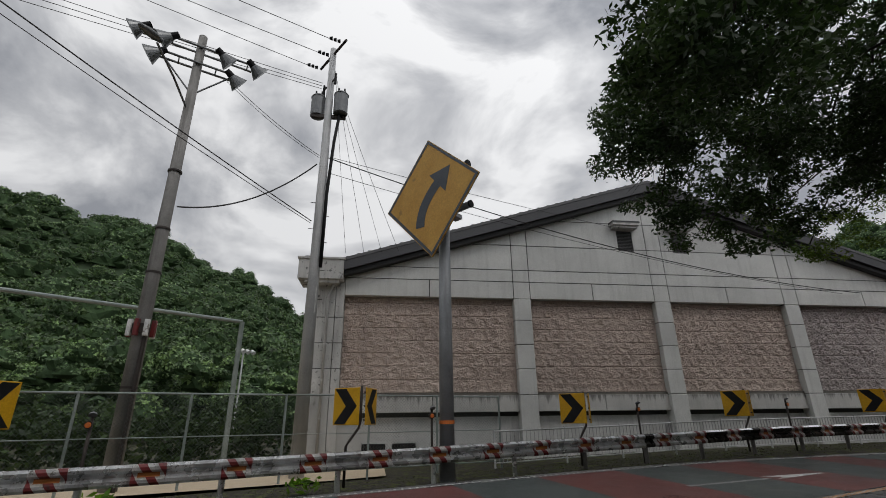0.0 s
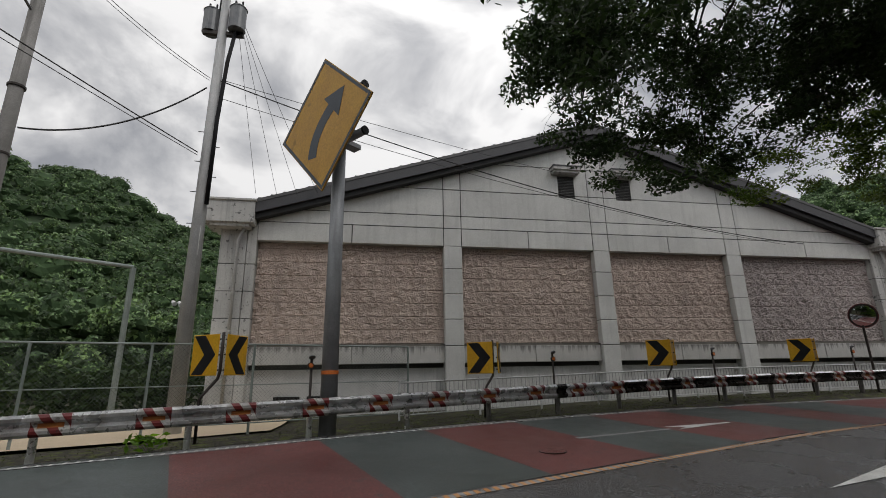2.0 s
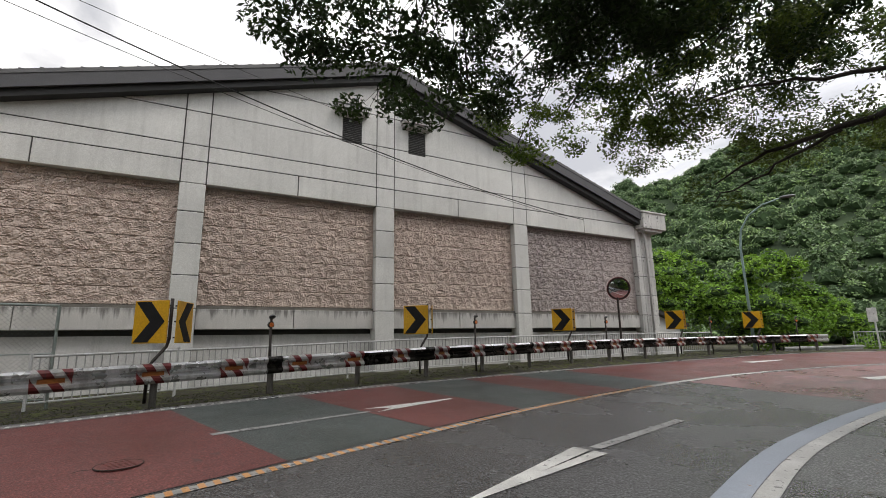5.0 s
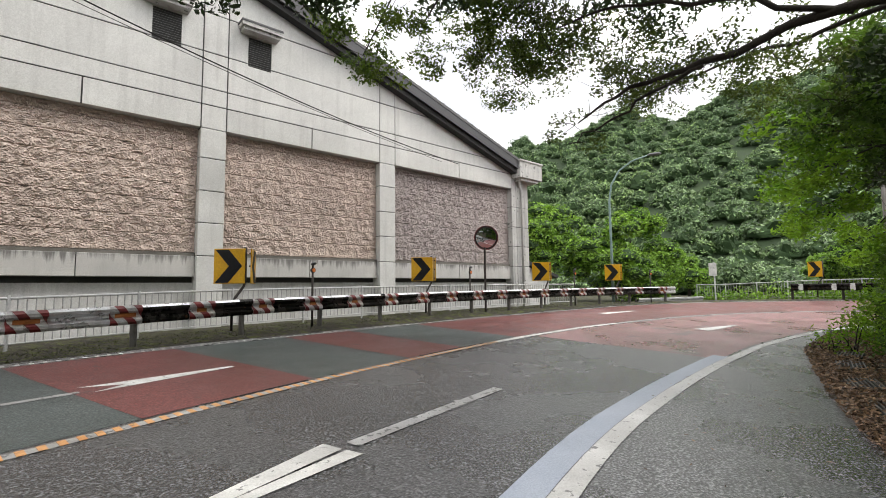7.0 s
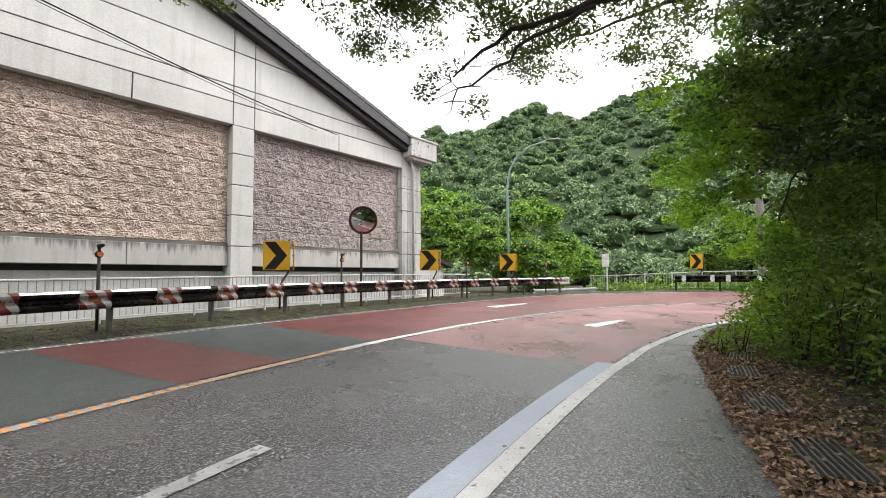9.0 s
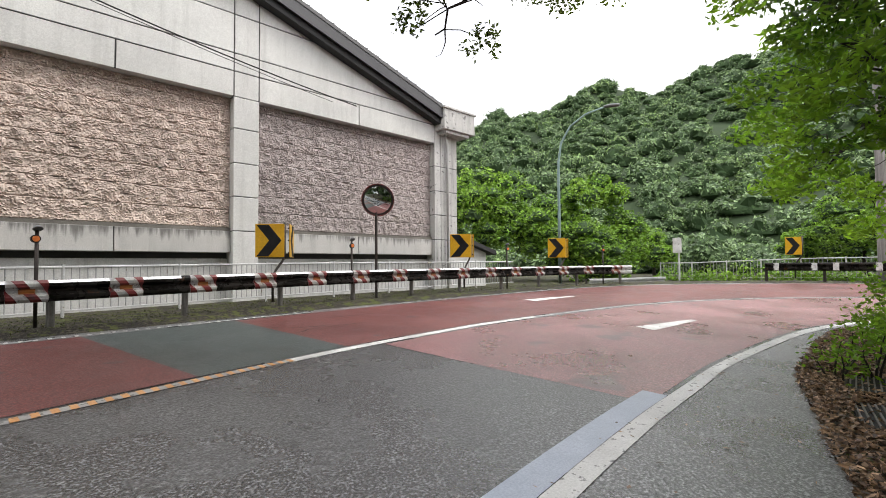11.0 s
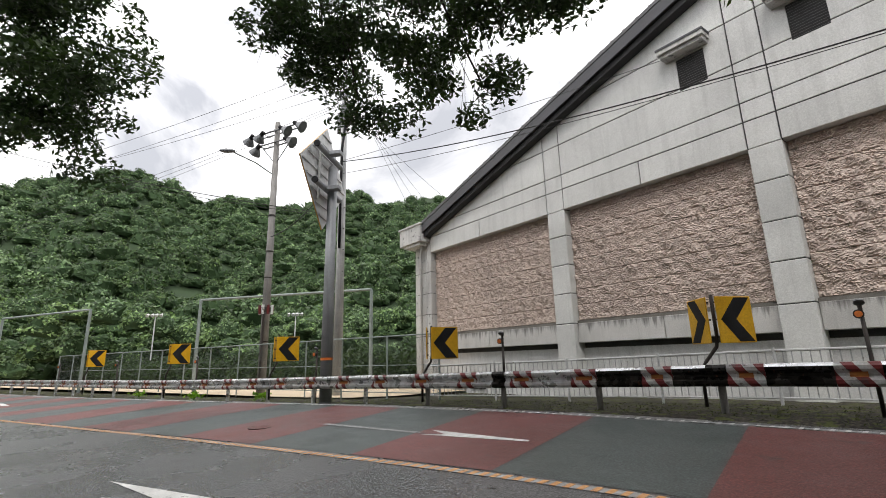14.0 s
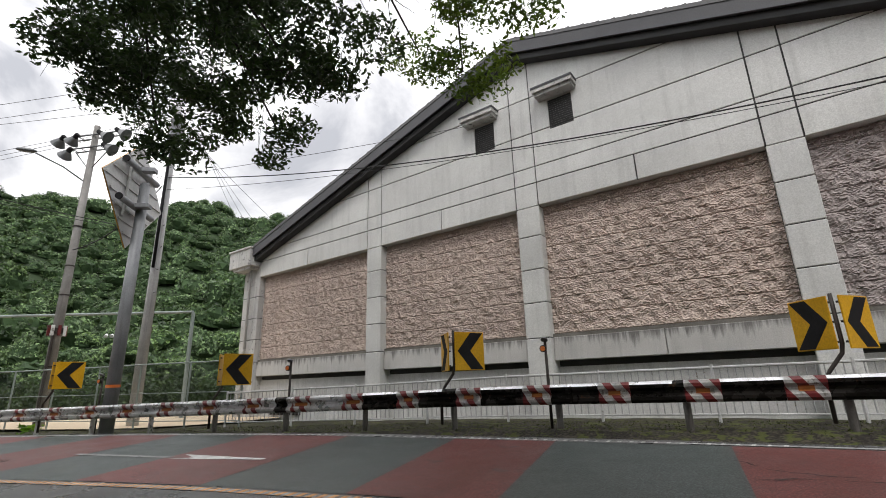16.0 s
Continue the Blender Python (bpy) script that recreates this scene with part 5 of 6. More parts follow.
for x, y, r in GRATES:
    g = thing("drain_grating", (x, y, height(x, y) + 0.03), r, "steel bar drain grating half covered by fallen leaves", "drain grating", "drain gratings")
    part("frame", boxm(-0.5, 0.5, -0.22, 0.22, -0.05, -0.005), M["dark"], g)
    for k in range(8):
        part("bar", boxm(-0.48, 0.48, -0.2 + k * 0.055, -0.2 + k * 0.055 + 0.016, -0.006, 0.012), M["rail_post"], g)

# ---- vegetation helpers ----
RNG = np.random.RandomState(11)


def unit(n, rng=RNG):
    v = rng.normal(size=(n, 3))
    return v / np.linalg.norm(v, axis=1)[:, None]


def leaf_quads(centres, length, width, droop=0.35, rng=RNG, up=0.0):
    """Lance-shaped four-cornered leaves at the centres, with random turns."""
    n = len(centres)
    d = unit(n, rng)
    d[:, 2] = d[:, 2] * 0.6 - droop
    d /= np.linalg.norm(d, axis=1)[:, None]
    r = unit(n, rng)
    r[:, 2] += up
    s = np.cross(d, r)
    s /= np.linalg.norm(s, axis=1)[:, None] + 1e-9
    L = (length * rng.uniform(0.65, 1.25, n))[:, None]
    Wd = (width * rng.uniform(0.7, 1.2, n))[:, None]
    base = centres - d * L * 0.5
    return np.stack([base, base + d * L * 0.45 + s * Wd * 0.5, base + d * L, base + d * L * 0.45 - s * Wd * 0.5], axis=1)


def clustered(blobs, per_m3, spread, leaves, rng=RNG, shell=0.2, gaps=-0.06, grain=0.9):
    """Leaf centres gathered into sprays inside ellipsoids (x, y, z, rx, ry, rz), with gaps between the sprays."""
    out = []
    for x, y, z, rx, ry, rz in blobs:
        n = max(8, int(per_m3 * rx * ry * rz * 4.19))
        u = unit(n, rng) * (shell + (1 - shell) * rng.uniform(0, 1, n) ** 0.45)[:, None]
        lump = np.array([noise.noise(Vector((float(a), float(b), float(c))) * 2.6 + Vector((x, y, z))) for a, b, c in u])
        u *= (1 + 0.45 * lump)[:, None]
        c = np.array((x, y, z)) + u * np.array((rx, ry, rz))
        keep = np.array([noise.noise(Vector(map(float, p)) * grain) for p in c]) > gaps
        c = c[keep] if keep.sum() > 4 else c
        k = np.repeat(c, leaves, axis=0) + rng.normal(size=(len(c) * leaves, 3)) * spread * np.array((1, 1, 0.6))
        k[:, 2] -= 0.35 * np.hypot(*(k[:, :2] - np.repeat(c, leaves, axis=0)[:, :2]).T)
        out.append(k)
    return np.concatenate(out)


def lobed(blobs, per_m3, radius, leaves, rng):
    """Leaf centres in rounded sprays that fill uneven ellipsoids loosely, so that the outline is ragged and sky shows between."""
    out = []
    for x, y, z, rx, ry, rz in blobs:
        n = max(6, int(per_m3 * rx * ry * rz * 4.19))
        d = unit(n, rng)
        lump = np.array([noise.noise(Vector(map(float, v)) * 2.4 + Vector((x, y, z))) for v in d])
        c = np.array((x, y, z)) + d * ((0.25 + 0.75 * rng.uniform(0, 1, n) ** 0.5) * (1 + 0.55 * lump))[:, None] * np.array((rx, ry, rz))
        keep = np.array([noise.noise(Vector(map(float, p)) * 1.05) for p in c]) > -0.14
        c = c[keep] if keep.sum() > 4 else c
        n = len(c)
        r = radius * rng.uniform(0.55, 1.35, n)
        m = (leaves * (r / radius) ** 2).astype(int) + 3
        cc, rr = np.repeat(c, m, axis=0), np.repeat(r, m)
        d = unit(len(cc), rng) * (rr * (0.35 + 0.65 * rng.uniform(0, 1, len(cc)) ** 0.6))[:, None] * np.array((1.2, 1.2, 0.7))
        d[:, 2] -= 0.3 * np.hypot(d[:, 0], d[:, 1])
        out.append(cc + d)
    return np.concatenate(out)


def limb(bm, a, b, r0, r1, rng, bend=0.12, n=6, seg=7, arch=0.0):
    """A bowed tapering limb from a to b; arch lifts its middle."""
    a, b = Vector(a), Vector(b)
    L = (b - a).length
    off = Vector(unit(1, rng)[0]) * L * bend + Vector((0, 0, arch * L))
    pts, rs = [], []
    for k in range(n + 1):
        t = k / n
        p = a.lerp(b, t) + off * math.sin(math.pi * t) + Vector(rng.normal(size=3)) * L * 0.014
        pts.append(p)
        rs.append(r0 + (r1 - r0) * t)
    pipe(bm, pts, rs, seg)
    return pts


def tree(name, base, top, blobs, mat, r0=0.22, per_m3=5, spread=0.22, leaves=16, length=0.085, width=0.038, seed=1, label="", twigs=7, gaps=-0.06, grain=0.9, arch=0.14, limbs=(), thick=0.2, twig=0.011, lobes=None):
    """Trunk, one bowed limb into each crown blob (or the given limb lines), fine twigs and leaf sprays."""
    rng = np.random.RandomState(seed)
    e = thing(name, base, 0, label, "tree")
    o = Vector(base)
    bm = bmesh.new()
    trunk = limb(bm, (0, 0, -0.3), Vector(top) - o, r0, r0 * 0.5, rng, 0.04, 8, 10)
    part("trunk", bm, M["bark"], e, smooth=True)
    for line in limbs:
        bm = bmesh.new()
        pts = [Vector(p[:3]) - o for p in line]
        fine, rad = [], []
        for k in range(len(pts) - 1):
            for j in range(4):
                t = j / 4
                fine.append(pts[k].lerp(pts[k + 1], t) + Vector(rng.normal(size=3)) * 0.035)
                rad.append(line[k][3] + (line[k + 1][3] - line[k][3]) * t)
        pipe(bm, fine + [pts[-1]], rad + [line[-1][3]], 8)
        for k in range(3, len(fine)):
            for j in range(2):
                t = fine[k] + Vector(unit(1, rng)[0] * np.array((0.7, 0.7, 0.35)))
                limb(bm, fine[k], t, twig, 0.003, rng, 0.15, 4, 4)
        part("limb", bm, M["bark"], e, smooth=True)
    for bl in blobs:
        c = Vector(bl[:3]) - o
        size = np.array(bl[3:6])
        bm = bmesh.new()
        if limbs:
            main = [c + Vector(rng.normal(size=3)) * 0.1]
        else:
            main = limb(bm, trunk[int(rng.randint(6, 9))], c + Vector((0, 0, 0.2 * bl[5])), r0 * thick, 0.018, rng, 0.06, 9, 6, arch)
        for k in range(twigs):
            s = main[-1 - int(rng.randint(0, min(3, len(main))))]
            limb(bm, s, c + Vector(unit(1, rng)[0] * size) * 0.9, twig, 0.003, rng, 0.14, 5, 4)
        part("limb", bm, M["bark"], e, smooth=True)
    cs = lobed(blobs, *lobes, rng) if lobes else clustered(blobs, per_m3, spread, leaves, rng, gaps=gaps, grain=grain)
    quads("crown", leaf_quads(cs, length, width, rng=rng) - np.array(base), mat, e)
    return e


# ---- hills with woods ----
AZ = [-30, 0, 13, 17, 21, 23, 27, 31, 35, 42, 60, 80, 97, 102, 109, 116, 123, 127, 132, 140, 151, 159, 164, 171, 177, 181, 185, 190, 200, 230]
EL = [16, 19.8, 20.2, 19.6, 19.4, 20.1, 20.3, 18.6, 17.4, 15.9, 13, 10, 9.2, 11.7, 16.3, 18.9, 20.1, 19.7, 18.9, 20.9, 20.8, 18.9, 18.5, 20.2, 20.8, 19.6, 17.4, 14, 9, 6]
HX, HY = 8.0, 4.0


def hill_height(x, y):
    dx, dy = x - HX, y - HY
    r = np.hypot(dx, dy)
    az = np.degrees(np.arctan2(dy, dx))
    az = np.where(az < -90, az + 360, az)
    el = np.interp(az, AZ, EL)
    near = np.where(az < 90, 62.0, 58.0)
    far = 175.0
    t = np.clip((r - near) / (far - near), 0, 1.25)
    f = np.where(t < 1, t ** 1.25, 1 - (t - 1) * 0.8)
    wave = 1 + 0.05 * np.sin(az * 0.21) * np.sin(r * 0.05) + 0.035 * np.sin(az * 0.55 + r * 0.03)
    return f * np.tan(np.radians(el)) * (far - 4) * wave * np.clip(t * 6, 0, 1) + np.where(t > 0, 0.2, -1.0)


azs, rss = np.radians(np.linspace(-32, 228, 131)), np.linspace(50, 215, 34)
A, Rr = np.meshgrid(azs, rss)
hx, hy = HX + Rr * np.cos(A), HY + Rr * np.sin(A)
hz = hill_height(hx, hy)
na, nr = len(azs), len(rss)
hills = raw("hills", np.stack([hx.ravel(), hy.ravel(), hz.ravel()], 1), [(r * na + c, r * na + c + 1, (r + 1) * na + c + 1, (r + 1) * na + c) for r in range(nr - 1) for c in range(na - 1)], M["hill_soil"], smooth=True)
tagged(hills, "steep wooded hills behind the road and school yard", "hill", kind="structure")


def crown_template(rng, bits=560, around=12, up=5):
    """A unit tree crown: leaf clumps in irregular tiers round a dark core. Gives points and faces."""
    shift = Vector(rng.uniform(0, 60, 3))
    lobes = unit(14, rng)
    lobes[:, 2] = np.abs(lobes[:, 2]) * 1.1 - 0.2
    lobes *= rng.uniform(0.45, 0.8, 14)[:, None]
    size = rng.uniform(0.22, 0.42, 14)

    def core(d):
        """How far the joined lobes reach in a direction."""
        along = lobes @ np.array(d, float)
        off2 = (lobes ** 2).sum(1) - along ** 2
        reach = np.where(off2 < size ** 2, along + np.sqrt(np.maximum(size ** 2 - off2, 0)), 0)
        return 0.84 * max(0.45, float(reach.max())) + 0.06 * noise.noise(Vector(map(float, d)) * 5.0 + shift)

    pts, fs = [(0, 0, core((0, 0, 1)))], []
    for j in range(1, up + 1):
        e = 0.5 * math.pi - 2.05 * j / up
        for i in range(around):
            a = 2 * math.pi * (i + 0.5 * (j % 2)) / around
            d = np.array((math.cos(e) * math.cos(a), math.cos(e) * math.sin(a), math.sin(e)))
            pts.append(tuple(d * core(d)))
    for i in range(around):
        k = (i + 1) % around
        fs.append((0, 1 + i, 1 + k))
        for j in range(up - 1):
            o = 1 + j * around
            fs.append((o + i, o + around + i, o + around + k, o + k))
    which = rng.choice(14, bits, p=size ** 2 / (size ** 2).sum())
    d = unit(bits, rng)
    d[:, 2] = np.abs(d[:, 2]) * 1.25 - 0.3
    for k in range(bits):
        c = Vector(map(float, lobes[which[k]] + d[k] * size[which[k]] * rng.uniform(0.7, 1.2) * np.array((1.1, 1.1, 0.8))))
        nrm = (Vector(map(float, d[k])) + Vector((0, 0, 0.3)) + Vector(map(float, unit(1, rng)[0])) * 1.0).normalized()
        a = nrm.cross(Vector(map(float, unit(1, rng)[0]))).normalized()
        b = nrm.cross(a)
        w = rng.uniform(0.045, 0.1)
        n0 = len(pts)
        pts += [tuple(c - a * w - b * w * 0.5), tuple(c + a * w * 1.1 - b * w * 0.3), tuple(c + b * w * 1.1)]
        fs.append((n0, n0 + 1, n0 + 2))
    return np.array(pts), fs


CORE_FACES = 12 * 5
TEMPL = [crown_template(np.random.RandomState(40 + k)) for k in range(7)]
FAR_TEMPL = [crown_template(np.random.RandomState(60 + k), 330) for k in range(7)]


def crowns(name, spots, mat, parent=None, base=(0, 0, 0), rng=RNG):
    """One mesh of crown domes. spots: x, y, z, radius, tallness. Crowns far up the hills are simpler."""
    vs, fs, count = [], [], 0
    for k, (x, y, z, r, tall) in enumerate(spots):
        plain = parent is not None or math.hypot(x - HX, y - HY) > 112
        pts, faces = (FAR_TEMPL if plain else TEMPL)[k % 7]
        a = rng.uniform(0, 6.28)
        ca, sa = math.cos(a), math.sin(a)
        q = np.stack([(pts[:, 0] * ca - pts[:, 1] * sa) * r, (pts[:, 0] * sa + pts[:, 1] * ca) * r, pts[:, 2] * r * tall], 1)
        vs.append(q + np.array((x, y, z)) - np.array(base))
        fs += [tuple(i + count for i in f) for f in faces]
        count += len(pts)
    ob = raw(name, np.concatenate(vs), fs, mat, parent)
    # shade between the leaves is put into a darker colour for each crown's core
    ob.data.materials.append(M["crown_shade"])
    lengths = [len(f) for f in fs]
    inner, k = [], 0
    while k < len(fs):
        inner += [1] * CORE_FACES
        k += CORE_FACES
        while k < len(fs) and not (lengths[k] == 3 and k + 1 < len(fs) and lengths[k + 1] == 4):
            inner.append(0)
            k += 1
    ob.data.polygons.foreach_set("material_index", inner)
    return ob


def wood(name, spots, mat, label):
    return tagged(crowns(name, spots, mat), label, "trees", kind="stuff")


def hill_spots(az0, az1, r0, r1, n, lo, hi, rng):
    """Crown places on a jittered grid, so that the crowns stand apart."""
    step = math.sqrt(math.radians(az1 - az0) * (r1 ** 2 - r0 ** 2) / 2 / n)
    out = []
    for r in np.arange(r0, r1, step):
        k = max(2, int(math.radians(az1 - az0) * r / step))
        for a in np.linspace(az0, az1, k):
            rr = r + rng.uniform(-0.45, 0.45) * step
            aa = math.radians(a) + rng.uniform(-0.45, 0.45) * step / rr
            out.append((HX + rr * math.cos(aa), HY + rr * math.sin(aa)))
    p = np.array(out)
    z = hill_height(p[:, 0], p[:, 1])
    rad = lo + (hi - lo) * rng.uniform(0, 1, len(p)) ** 1.6
    return np.stack([p[:, 0], p[:, 1], z + rad * 0.15, rad * 1.22, rng.uniform(0.7, 1.15, len(p))], 1)


rng = np.random.RandomState(5)
left_spots = hill_spots(94, 197, 60, 186, 1500, 1.9, 4.2, rng)
right_spots = hill_spots(-2, 52, 64, 186, 960, 1.6, 3.8, rng)
pick = rng.uniform(size=len(left_spots)) < 0.22
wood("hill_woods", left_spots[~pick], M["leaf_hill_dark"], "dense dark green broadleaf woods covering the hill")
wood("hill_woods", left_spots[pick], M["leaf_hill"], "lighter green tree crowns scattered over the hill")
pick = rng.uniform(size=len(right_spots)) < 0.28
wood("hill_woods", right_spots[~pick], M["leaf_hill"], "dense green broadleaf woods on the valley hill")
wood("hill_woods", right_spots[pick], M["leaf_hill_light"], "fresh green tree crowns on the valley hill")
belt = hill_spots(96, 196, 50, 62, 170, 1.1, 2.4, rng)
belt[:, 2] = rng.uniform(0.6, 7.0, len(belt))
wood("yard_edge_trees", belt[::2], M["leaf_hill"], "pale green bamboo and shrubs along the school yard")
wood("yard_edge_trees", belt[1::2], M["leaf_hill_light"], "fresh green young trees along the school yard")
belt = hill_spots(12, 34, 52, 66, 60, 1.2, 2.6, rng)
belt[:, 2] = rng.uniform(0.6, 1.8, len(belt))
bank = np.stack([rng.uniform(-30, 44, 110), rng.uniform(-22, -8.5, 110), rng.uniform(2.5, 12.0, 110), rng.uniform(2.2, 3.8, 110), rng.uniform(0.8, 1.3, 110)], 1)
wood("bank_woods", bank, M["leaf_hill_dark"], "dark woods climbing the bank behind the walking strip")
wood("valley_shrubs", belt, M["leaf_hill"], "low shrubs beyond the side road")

# ---- trees beside and over the road ----
big = tree("roadside_tree", (10.4, -2.2, height(10.4, -2.2)), (9.8, 3.0, 12.6),
           [(9.3, 9.6, 7.8, 1.9, 1.8, 1.8), (8.0, 9.9, 9.9, 2.0, 2.0, 2.0), (11.6, 9.4, 8.6, 2.2, 1.8, 1.9), (6.9, 9.0, 9.0, 1.5, 1.5, 1.6), (6.2, 8.0, 8.7, 1.2, 1.2, 1.4), (11.6, 6.4, 10.4, 3.0, 2.4, 2.2), (14.2, 9.0, 8.8, 2.0, 1.8, 1.8), (8.4, 5.6, 11.6, 2.8, 2.2, 1.5), (7.0, 9.6, 6.9, 0.9, 0.8, 0.8), (9.2, 10.9, 6.5, 0.9, 0.8, 0.65), (10.6, 10.2, 6.9, 0.9, 0.8, 0.7),
            (13.2, 7.2, 9.3, 2.0, 1.8, 1.5), (15.2, 7.6, 9.1, 2.0, 1.8, 1.4), (17.0, 8.6, 9.1, 1.9, 1.8, 1.3), (17.4, 6.2, 9.2, 1.9, 1.6, 1.4),
            (8.3, 7.2, 8.4, 1.5, 1.2, 0.9), (6.3, 8.9, 8.2, 0.9, 0.9, 0.9), (10.0, 9.6, 8.4, 1.5, 1.2, 0.8), (14.1, 7.4, 8.3, 1.9, 1.5, 1.1), (16.4, 6.6, 8.3, 1.9, 1.6, 1.1), (18.6, 7.2, 8.4, 1.9, 1.6, 1.1), (12.4, 8.2, 8.6, 1.6, 1.3, 1.1)],
           M["leaf"], 0.34, 9, 0.19, 110, 0.15, 0.068, 3, "large broadleaf tree with dark glossy leaves overhanging the road", 6, lobes=(2.8, 0.36, 125))
left_tree = tree("roadside_tree", (3.6, -3.4, height(3.6, -3.4)), (4.2, 0.8, 9.8),
                 [(4.9, 4.2, 7.1, 1.7, 1.3, 1.8), (3.6, 3.4, 9.0, 1.6, 1.2, 1.5), (5.2, 3.2, 9.4, 2.0, 1.6, 1.6), (4.4, 3.9, 6.4, 1.3, 1.1, 1.2)],
                 M["leaf"], 0.3, 13, 0.18, 110, 0.14, 0.062, 8, "dark leafy tree leaning over the roadside", 6, lobes=(4.4, 0.37, 145))
young = tree("young_shoots_tree", (14.6, -1.6, height(14.6, -1.6)), (14.6, 3.0, 10.6),
             [(13.5, 11.7, 6.8, 0.9, 0.6, 0.6), (14.6, 11.0, 7.4, 1.2, 0.8, 0.7), (16.2, 10.0, 7.3, 1.3, 0.9, 0.7), (12.6, 11.6, 7.7, 0.8, 0.6, 0.6), (15.4, 9.2, 8.0, 1.4, 1.2, 0.7), (17.4, 9.8, 7.4, 1.2, 1.0, 0.6)],
             M["leaf_yellow"], 0.2, 22, 0.16, 34, 0.12, 0.05, 21, "branches with fresh yellow-green leaves over the road", 4, lobes=(12.0, 0.26, 75))
arch = tree("arching_tree", (19.2, 0.4, height(19.2, 0.4)), (18.6, 2.4, 6.2),
            [(17.8, 9.0, 5.25, 1.0, 0.8, 0.4), (17.2, 7.6, 5.9, 1.4, 1.1, 0.5), (16.4, 8.6, 6.9, 1.6, 1.3, 0.7), (18.8, 6.6, 6.3, 1.5, 1.3, 0.7), (19.8, 8.4, 6.6, 1.4, 1.2, 0.6), (15.6, 6.8, 7.8, 1.7, 1.5, 0.8), (20.8, 5.8, 6.3, 1.3, 1.1, 0.8), (18.0, 5.0, 7.6, 1.6, 1.2, 0.7), (18.4, 8.0, 7.2, 1.5, 1.2, 0.7), (15.6, 10.2, 6.7, 1.3, 1.0, 0.6), (17.0, 10.3, 6.5, 1.2, 1.0, 0.5), (18.5, 5.2, 6.0, 0.9, 0.7, 0.5), (18.9, 4.4, 5.5, 0.8, 0.6, 0.5), (19.8, 4.6, 5.1, 0.8, 0.6, 0.5)],
            M["leaf_arch"], 0.24, 16, 0.15, 34, 0.1, 0.048, 31, "arching tree with long bare limbs and sparse leaves", 3, -0.01, 1.3, 0.1, lobes=(11.0, 0.24, 50),
            limbs=(((18.6, 2.4, 6.1, 0.1), (18.2, 4.4, 6.15, 0.085), (17.5, 6.0, 5.7, 0.065), (17.2, 7.4, 5.6, 0.042), (17.5, 8.8, 5.3, 0.016)),
                   ((17.5, 6.0, 5.7, 0.045), (17.1, 6.9, 5.3, 0.032), (17.3, 8.0, 5.0, 0.022), (17.7, 9.2, 4.95, 0.01)),
                   ((18.3, 4.0, 6.1, 0.06), (17.2, 5.6, 6.6, 0.045), (16.4, 7.2, 6.9, 0.03), (16.2, 8.6, 7.0, 0.012)),
                   ((18.5, 3.2, 6.1, 0.055), (19.6, 5.0, 6.4, 0.04), (19.8, 7.0, 6.5, 0.025), (19.9, 8.6, 6.6, 0.01))))
wall_tree = tree("thicket_tree", (22.6, 1.2, height(22.6, 1.2)), (22.8, 2.4, 6.5),
                 [(24.0, 3.9, 6.6, 2.6, 2.0, 2.0), (21.6, 2.4, 6.4, 2.4, 1.7, 2.6), (23.4, 3.4, 4.2, 1.6, 1.3, 1.4), (19.2, 1.2, 6.0, 2.4, 1.6, 3.0), (26.4, 2.8, 5.2, 2.2, 1.8, 2.8), (21.3, 4.6, 5.2, 1.4, 0.9, 1.2), (22.6, 2.6, 2.6, 1.8, 1.2, 1.8), (20.4, 1.8, 2.8, 1.8, 1.2, 1.8)],
                 M["leaf_ivy"], 0.22, 9, 0.2, 60, 0.15, 0.07, 17, "dense leafy tree forming a green wall at the bend", 6, lobes=(2.6, 0.45, 190))
fresh = tree("fresh_green_tree", (25.2, 2.2, height(25.2, 2.2)), (24.6, 3.8, 4.6),
             [(21.4, 5.5, 3.9, 1.3, 0.8, 0.45), (22.8, 5.6, 4.1, 1.4, 0.9, 0.5), (24.2, 5.5, 3.2, 1.4, 0.9, 0.6), (25.4, 5.0, 2.6, 1.3, 1.0, 0.7), (22.0, 5.3, 3.0, 1.2, 0.7, 0.45), (20.4, 5.3, 4.9, 1.2, 0.8, 0.5), (20.2, 4.8, 3.7, 0.9, 0.6, 0.35), (21.6, 4.6, 3.1, 1.1, 0.6, 0.5), (22.0, 4.2, 2.1, 1.1, 0.6, 0.6), (21.2, 5.0, 4.4, 0.9, 0.6, 0.4)],
             M["leaf_bright"], 0.12, 20, 0.16, 60, 0.16, 0.055, 51, "fresh bright green feathery branches at the bend", 4, lobes=(5.0, 0.3, 85))
near_wall = tree("thicket_tree", (15.8, -2.0, height(15.8, -2.0)), (16.0, -0.6, 6.0),
                 [(16.0, -0.6, 4.6, 2.4, 1.5, 3.0), (13.0, -1.8, 4.8, 2.2, 1.5, 3.0), (17.6, 0.6, 4.0, 2.0, 1.2, 2.4), (17.4, 0.4, 7.6, 2.4, 1.7, 1.8), (15.4, -0.2, 2.4, 1.8, 1.0, 1.6), (18.4, 3.0, 5.2, 1.3, 0.7, 1.1), (20.6, 3.3, 6.2, 1.6, 1.0, 1.0), (18.8, 2.7, 3.6, 1.1, 0.6, 1.0), (17.2, 3.2, 5.6, 1.2, 0.8, 0.9)],
                 M["leaf"], 0.2, 9, 0.2, 56, 0.14, 0.065, 19, "dense ivy-covered tree beside the leaf-strewn bank", 6, lobes=(2.6, 0.42, 180))

